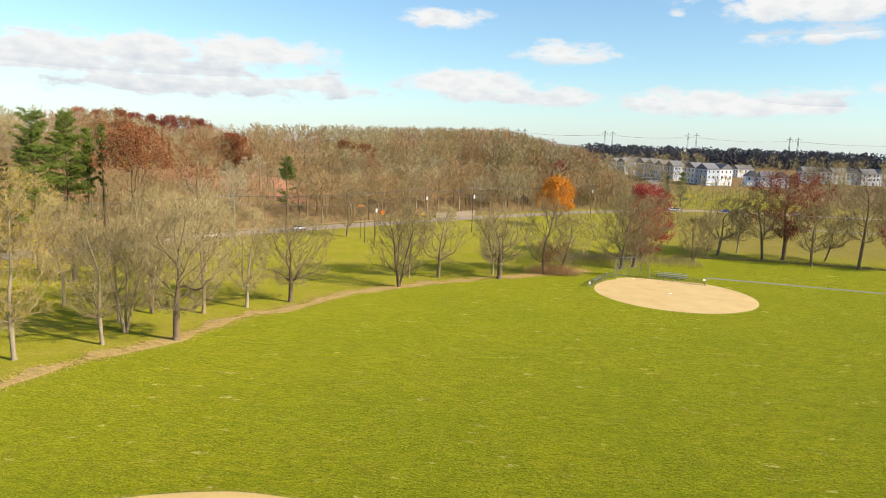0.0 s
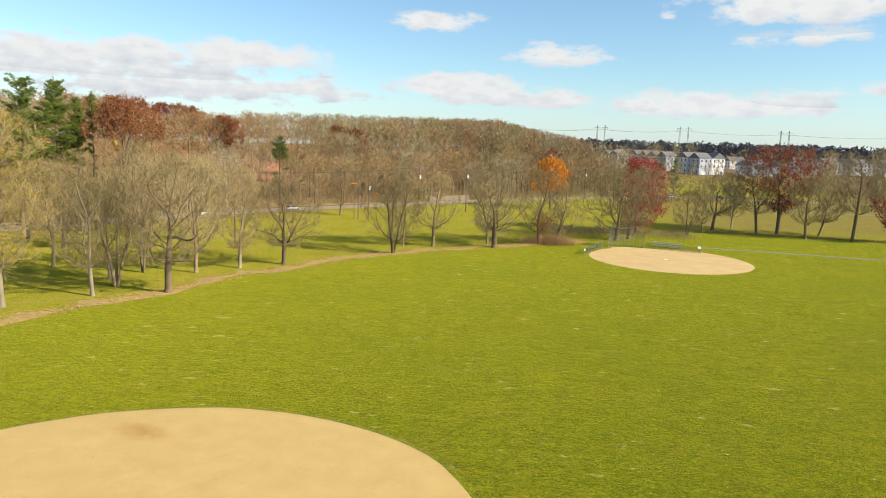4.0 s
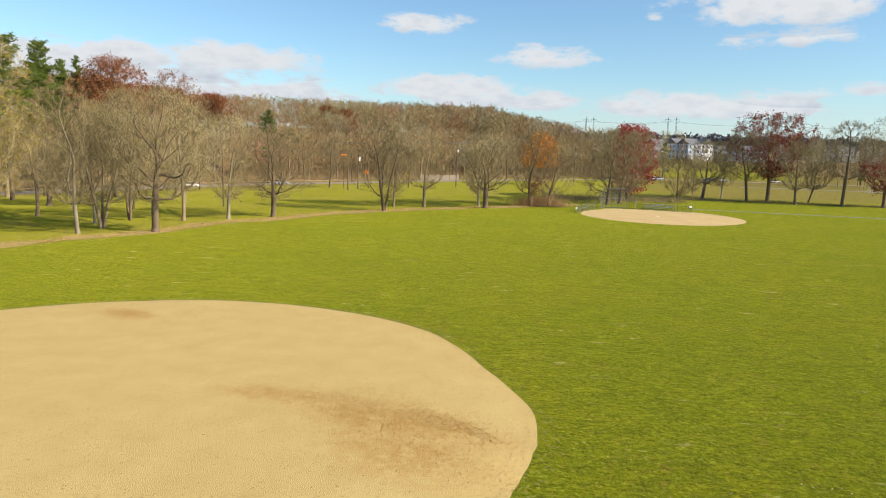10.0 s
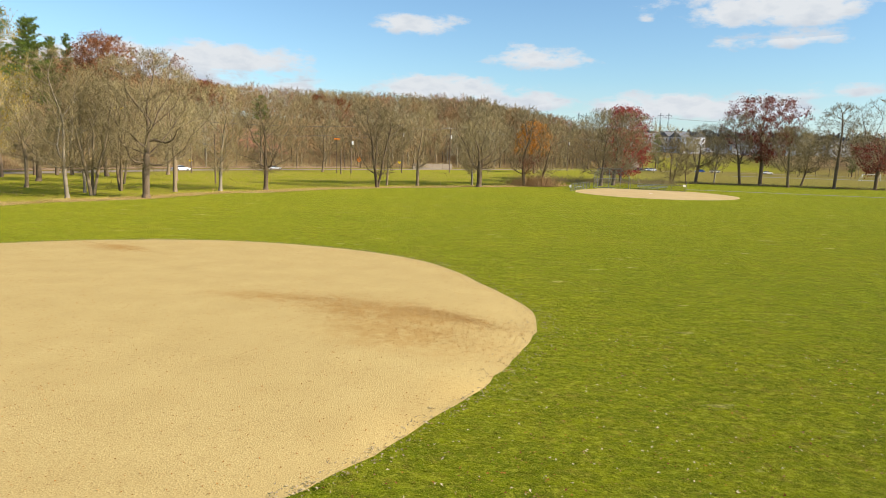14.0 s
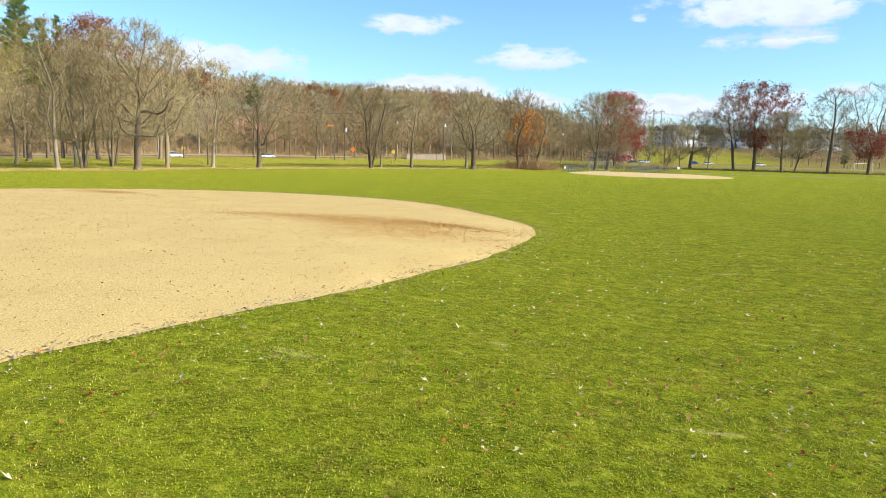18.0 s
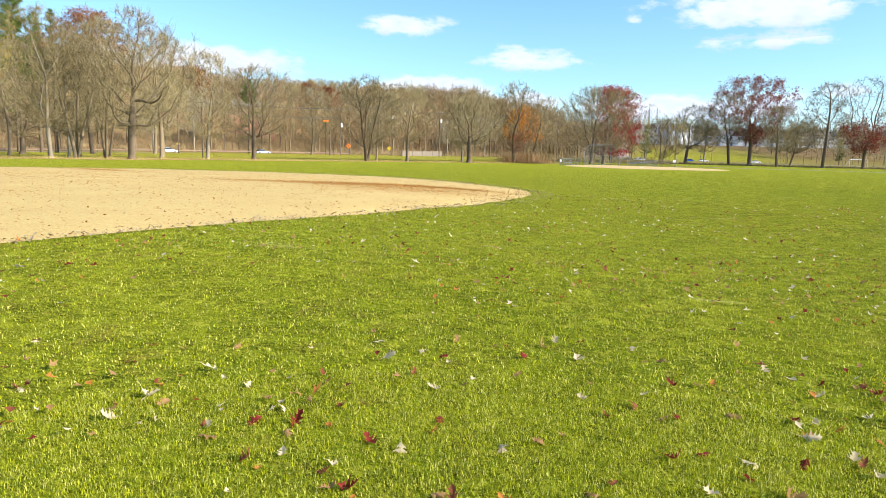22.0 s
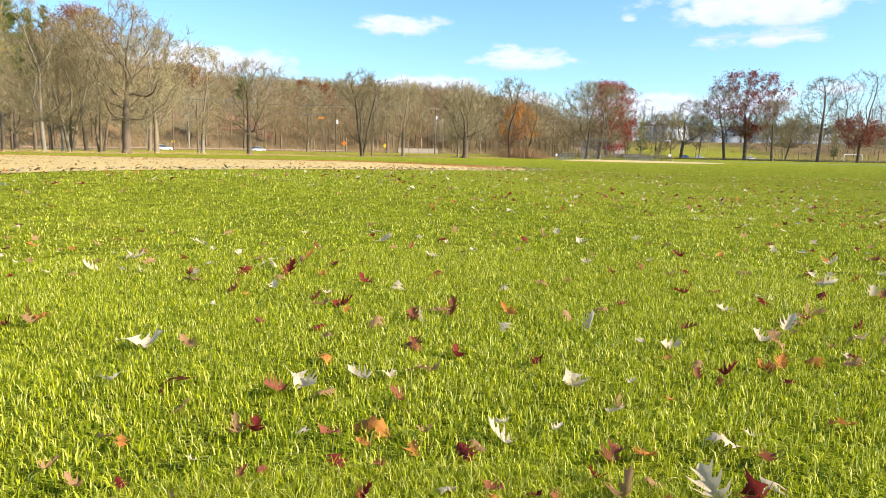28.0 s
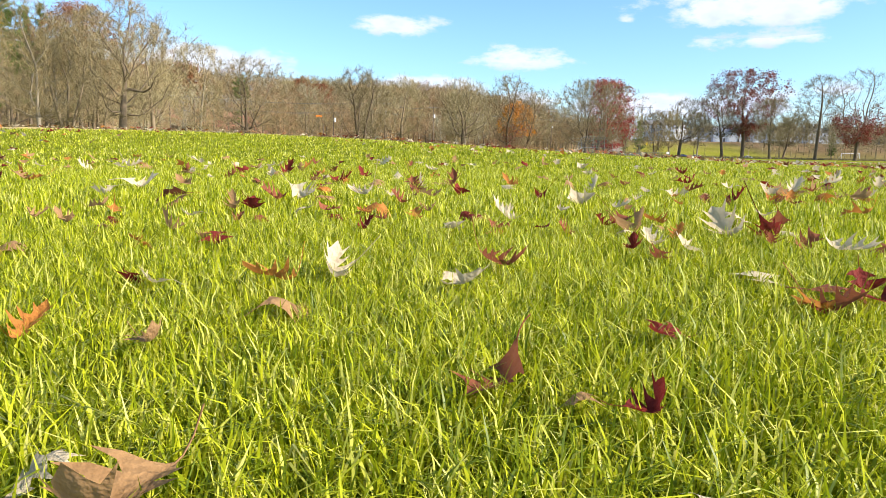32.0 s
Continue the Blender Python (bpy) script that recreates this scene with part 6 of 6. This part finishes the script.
dig = thing("excavator", "yellow tracked excavator with raised boom", "excavator", place=(ex, ey, gz(ex, ey)), turn=160)
for s in (-1.2, 1.2):
    bm = box(bmesh.new(), (4.4, 0.6, 0.9), pose(0, s, 0.45), 0.2)
    part("track", bm, RUBBER, dig)
block("turntable", (1.6, 1.6, 0.3), pose(0, 0, 1.0), DARKSTEEL, dig, bevel=0.05)
block("body", (3.6, 2.7, 1.3), pose(-0.5, 0, 1.8), YELLOWPAINT, dig, bevel=0.15)
block("counterweight", (0.9, 2.7, 1.1), pose(-2.5, 0, 1.8), DARKSTEEL, dig, bevel=0.2)
cabin = block("cab", (1.5, 1.1, 1.6), pose(0.9, 0.75, 2.4), YELLOWPAINT, dig, bevel=0.1)
block("window", (1.2, 1.14, 0.8), pose(0.95, 0.75, 2.7), GLASS, cabin, bevel=0.03)
for name, a, b, w1 in (("boom", (0.9, -0.2, 1.9), (3.6, -0.2, 6.2), 0.5), ("boom", (3.6, -0.2, 6.2), (6.6, -0.2, 6.6), 0.42), ("stick", (6.6, -0.2, 6.9), (7.6, -0.2, 2.8), 0.34)):
    a, b = Vector(a), Vector(b)
    m = Matrix.Translation((a + b) / 2) @ (b - a).to_track_quat("X", "Z").to_matrix().to_4x4()
    block(name, ((b - a).length, w1, w1 * 1.5), m, YELLOWPAINT, dig, bevel=0.06)
bm = rod(bmesh.new(), (7.5, -0.8, 2.5), (7.5, 0.4, 2.5), 0.7, sides=10)
part("bucket", bm, DARKSTEEL, dig)
dig2 = thing("loader", "small yellow loader half hidden by the bank", "loader", place=(-110.5, 205.0, gz(-110.5, 205)), turn=175)
block("body", (3.2, 1.9, 1.2), pose(0, 0, 1.3), YELLOWPAINT, dig2, bevel=0.15)
block("cab", (1.3, 1.4, 1.2), pose(-0.2, 0, 2.4), GLASS, dig2, bevel=0.1)
block("arm", (2.6, 0.4, 0.45), pose(2.4, 0, 1.9, 0, -25, 0), YELLOWPAINT, dig2, bevel=0.05)
for px in (-1.1, 1.1):
    for s in (-1.0, 1.0):
        part("wheel", rod(bmesh.new(), (px, s - 0.2, 0.6), (px, s + 0.2, 0.6), 0.6, sides=14), RUBBER, dig2)


# ---- houses ----
def house(x, y, turn, w, d, h, wall_mat, label, storeys=3, roof_h=3.2, gable_front=False):
    """A townhouse: walls, gabled roof, windows with frames, a door and a garage door."""
    ob = thing("townhouse", label, "house", "townhouses", place=(x, y, gz(x, y) - 0.2), turn=turn)
    block("wall", (w, d, h), pose(0, 0, h / 2), wall_mat, ob)
    bm = bmesh.new()
    ov = 0.45
    if gable_front:
        ends = [(sx * (w / 2 + ov), sy * (d / 2 + ov)) for sy in (-1, 1) for sx in (-1, 1)]
        ridge = [(0, -d / 2 - ov), (0, d / 2 + ov)]
        order = ((0, 2, 5, 4), (3, 1, 4, 5), (0, 4, 1), (2, 3, 5), (1, 3, 2, 0))
    else:
        ends = [(sx * (w / 2 + ov * 0.3), sy * (d / 2 + ov)) for sy in (-1, 1) for sx in (-1, 1)]
        ridge = [(-w / 2 - ov * 0.3, 0), (w / 2 + ov * 0.3, 0)]
        order = ((0, 1, 5, 4), (3, 2, 4, 5), (0, 4, 2), (1, 3, 5), (1, 0, 2, 3))
    vs = [bm.verts.new((px, py, h)) for px, py in ends] + [bm.verts.new((px, py, h + roof_h)) for px, py in ridge]
    for f in order:
        bm.faces.new([vs[i] for i in f])
    bmesh.ops.recalc_face_normals(bm, faces=bm.faces[:])
    roof = part("roof", bm, SHINGLE, ob)
    block("chimney", (0.8, 0.8, 1.6), pose(w * 0.2, d * 0.12, h + roof_h * 0.8), CONCRETE, roof)
    sh = h / storeys
    for s in range(storeys):
        for face, span in (("front", w), ("side", d)):
            n = 2 if span < 8 else 3
            for k in range(n):
                u = (k + 0.5) / n * span - span / 2
                if face == "front" and s == 0:
                    continue
                m = pose(u, -d / 2 - 0.03, sh * s + sh * 0.55) if face == "front" else pose(-w / 2 - 0.03, u, sh * s + sh * 0.55, 0, 0, -90)
                win = block("window", (1.25, 0.10, 1.65), m, WHITEPAINT, ob)
                block("pane", (1.0, 0.06, 1.4), m @ pose(0, -0.05, 0), GLASS, win)
    block("garage_door", (2.6, 0.1, 2.2), pose(-w * 0.2, -d / 2 - 0.04, 1.15), WHITEPAINT, ob, bevel=0.02)
    block("door", (1.0, 0.1, 2.1), pose(w * 0.28, -d / 2 - 0.04, 1.15), DARKSTEEL, ob, "dark front door")
    return ob


for bx_, by_, bturn, label in ((116, 404, 20, "white and grey-blue townhouse with a grey gabled roof"), (106, 440, 20, "white-sided townhouse in the second row"), (101, 474, 22, "grey-roofed townhouse in the row behind"), (87, 505, 22, "townhouse half hidden by bare trees")):
    a = radians(bturn)
    for i in range(2):
        house(bx_ + i * 8.4 * math.cos(a), by_ + i * 8.4 * math.sin(a), bturn, 8.2, 11, 9.2, GREYSIDING if i == 0 else SIDING, label, gable_front=i == 1)
        house(bx_ + i * 8.4 * math.cos(a) - 11.5 * math.sin(a), by_ + i * 8.4 * math.sin(a) + 11.5 * math.cos(a), bturn, 8.2, 11, 9.2, SIDING, label)
for i in range(3):
    house(143 + i * 7.6, 411 - i * 1.5, -10, 7.6, 11, 5.8, GREYSIDING if i == 0 else SIDING, "white and blue house with a dark roof", storeys=2, gable_front=i != 1)
for i in range(7):
    house(203 + i * 9.5, 480 + (i % 2) * 2, -4, 9.2, 10, 8.0, SIDING if i % 3 else GREYSIDING, "terrace house seen through bare trees", gable_front=i % 2 == 1)
for i in range(3):
    house(140 + i * 17.0, 520 + (i % 2) * 12, 10, 12, 10, 6.0, SIDING, "distant house with a grey roof", storeys=2)


# ---- power line ----
def pylon(x, y, height, label):
    """A twin-mast transmission tower: two slim lattice masts with short arms."""
    ob = thing("pylon", label, "pylon", "transmission towers", place=(x, y, gz(x, y)), turn=-12)
    for s in (-3.4, 3.4):
        for cx, cy in ((-1, -1), (1, -1), (1, 1), (-1, 1)):
            bar("leg", (s + cx * 0.9, cy * 0.9, -0.3), (s + cx * 0.25, cy * 0.25, height), 0.11, DARKSTEEL, ob, sides=4)
        for k in range(9):
            f0, f1 = k / 9, (k + 1) / 9
            a0, a1 = 0.9 - 0.65 * f0, 0.9 - 0.65 * f1
            for c in (-1, 1):
                bar("lattice_bar", (s - a0, c * a0, height * f0), (s + a1, c * a1, height * f1), 0.06, DARKSTEEL, ob, sides=3)
        bar("crossarm", (s - 2.4, 0, height - 2.0), (s + 2.4, 0, height - 2.0), 0.13, DARKSTEEL, ob, sides=4)
        for u in (-2.3, 2.3):
            bar("insulator", (s + u, 0, height - 2.0), (s + u, 0, height - 3.4), 0.10, STEEL, ob, sides=5)
    return ob


LINE = [(-60, 700), (14, 668), (93, 640), (160, 612), (256, 640), (356, 610), (470, 600)]
for x, y in LINE:
    pylon(x, y, 43.5 - gz(x, y), "dark steel transmission tower above the far trees")
for (x0, y0), (x1, y1) in zip(LINE, LINE[1:]):
    for s in (-3.4, 3.4):
        wire("power_line", (x0 + s, y0, 40), (x1 + s, y1, 40), 2.0, 0.06, "heavy transmission line between the towers")
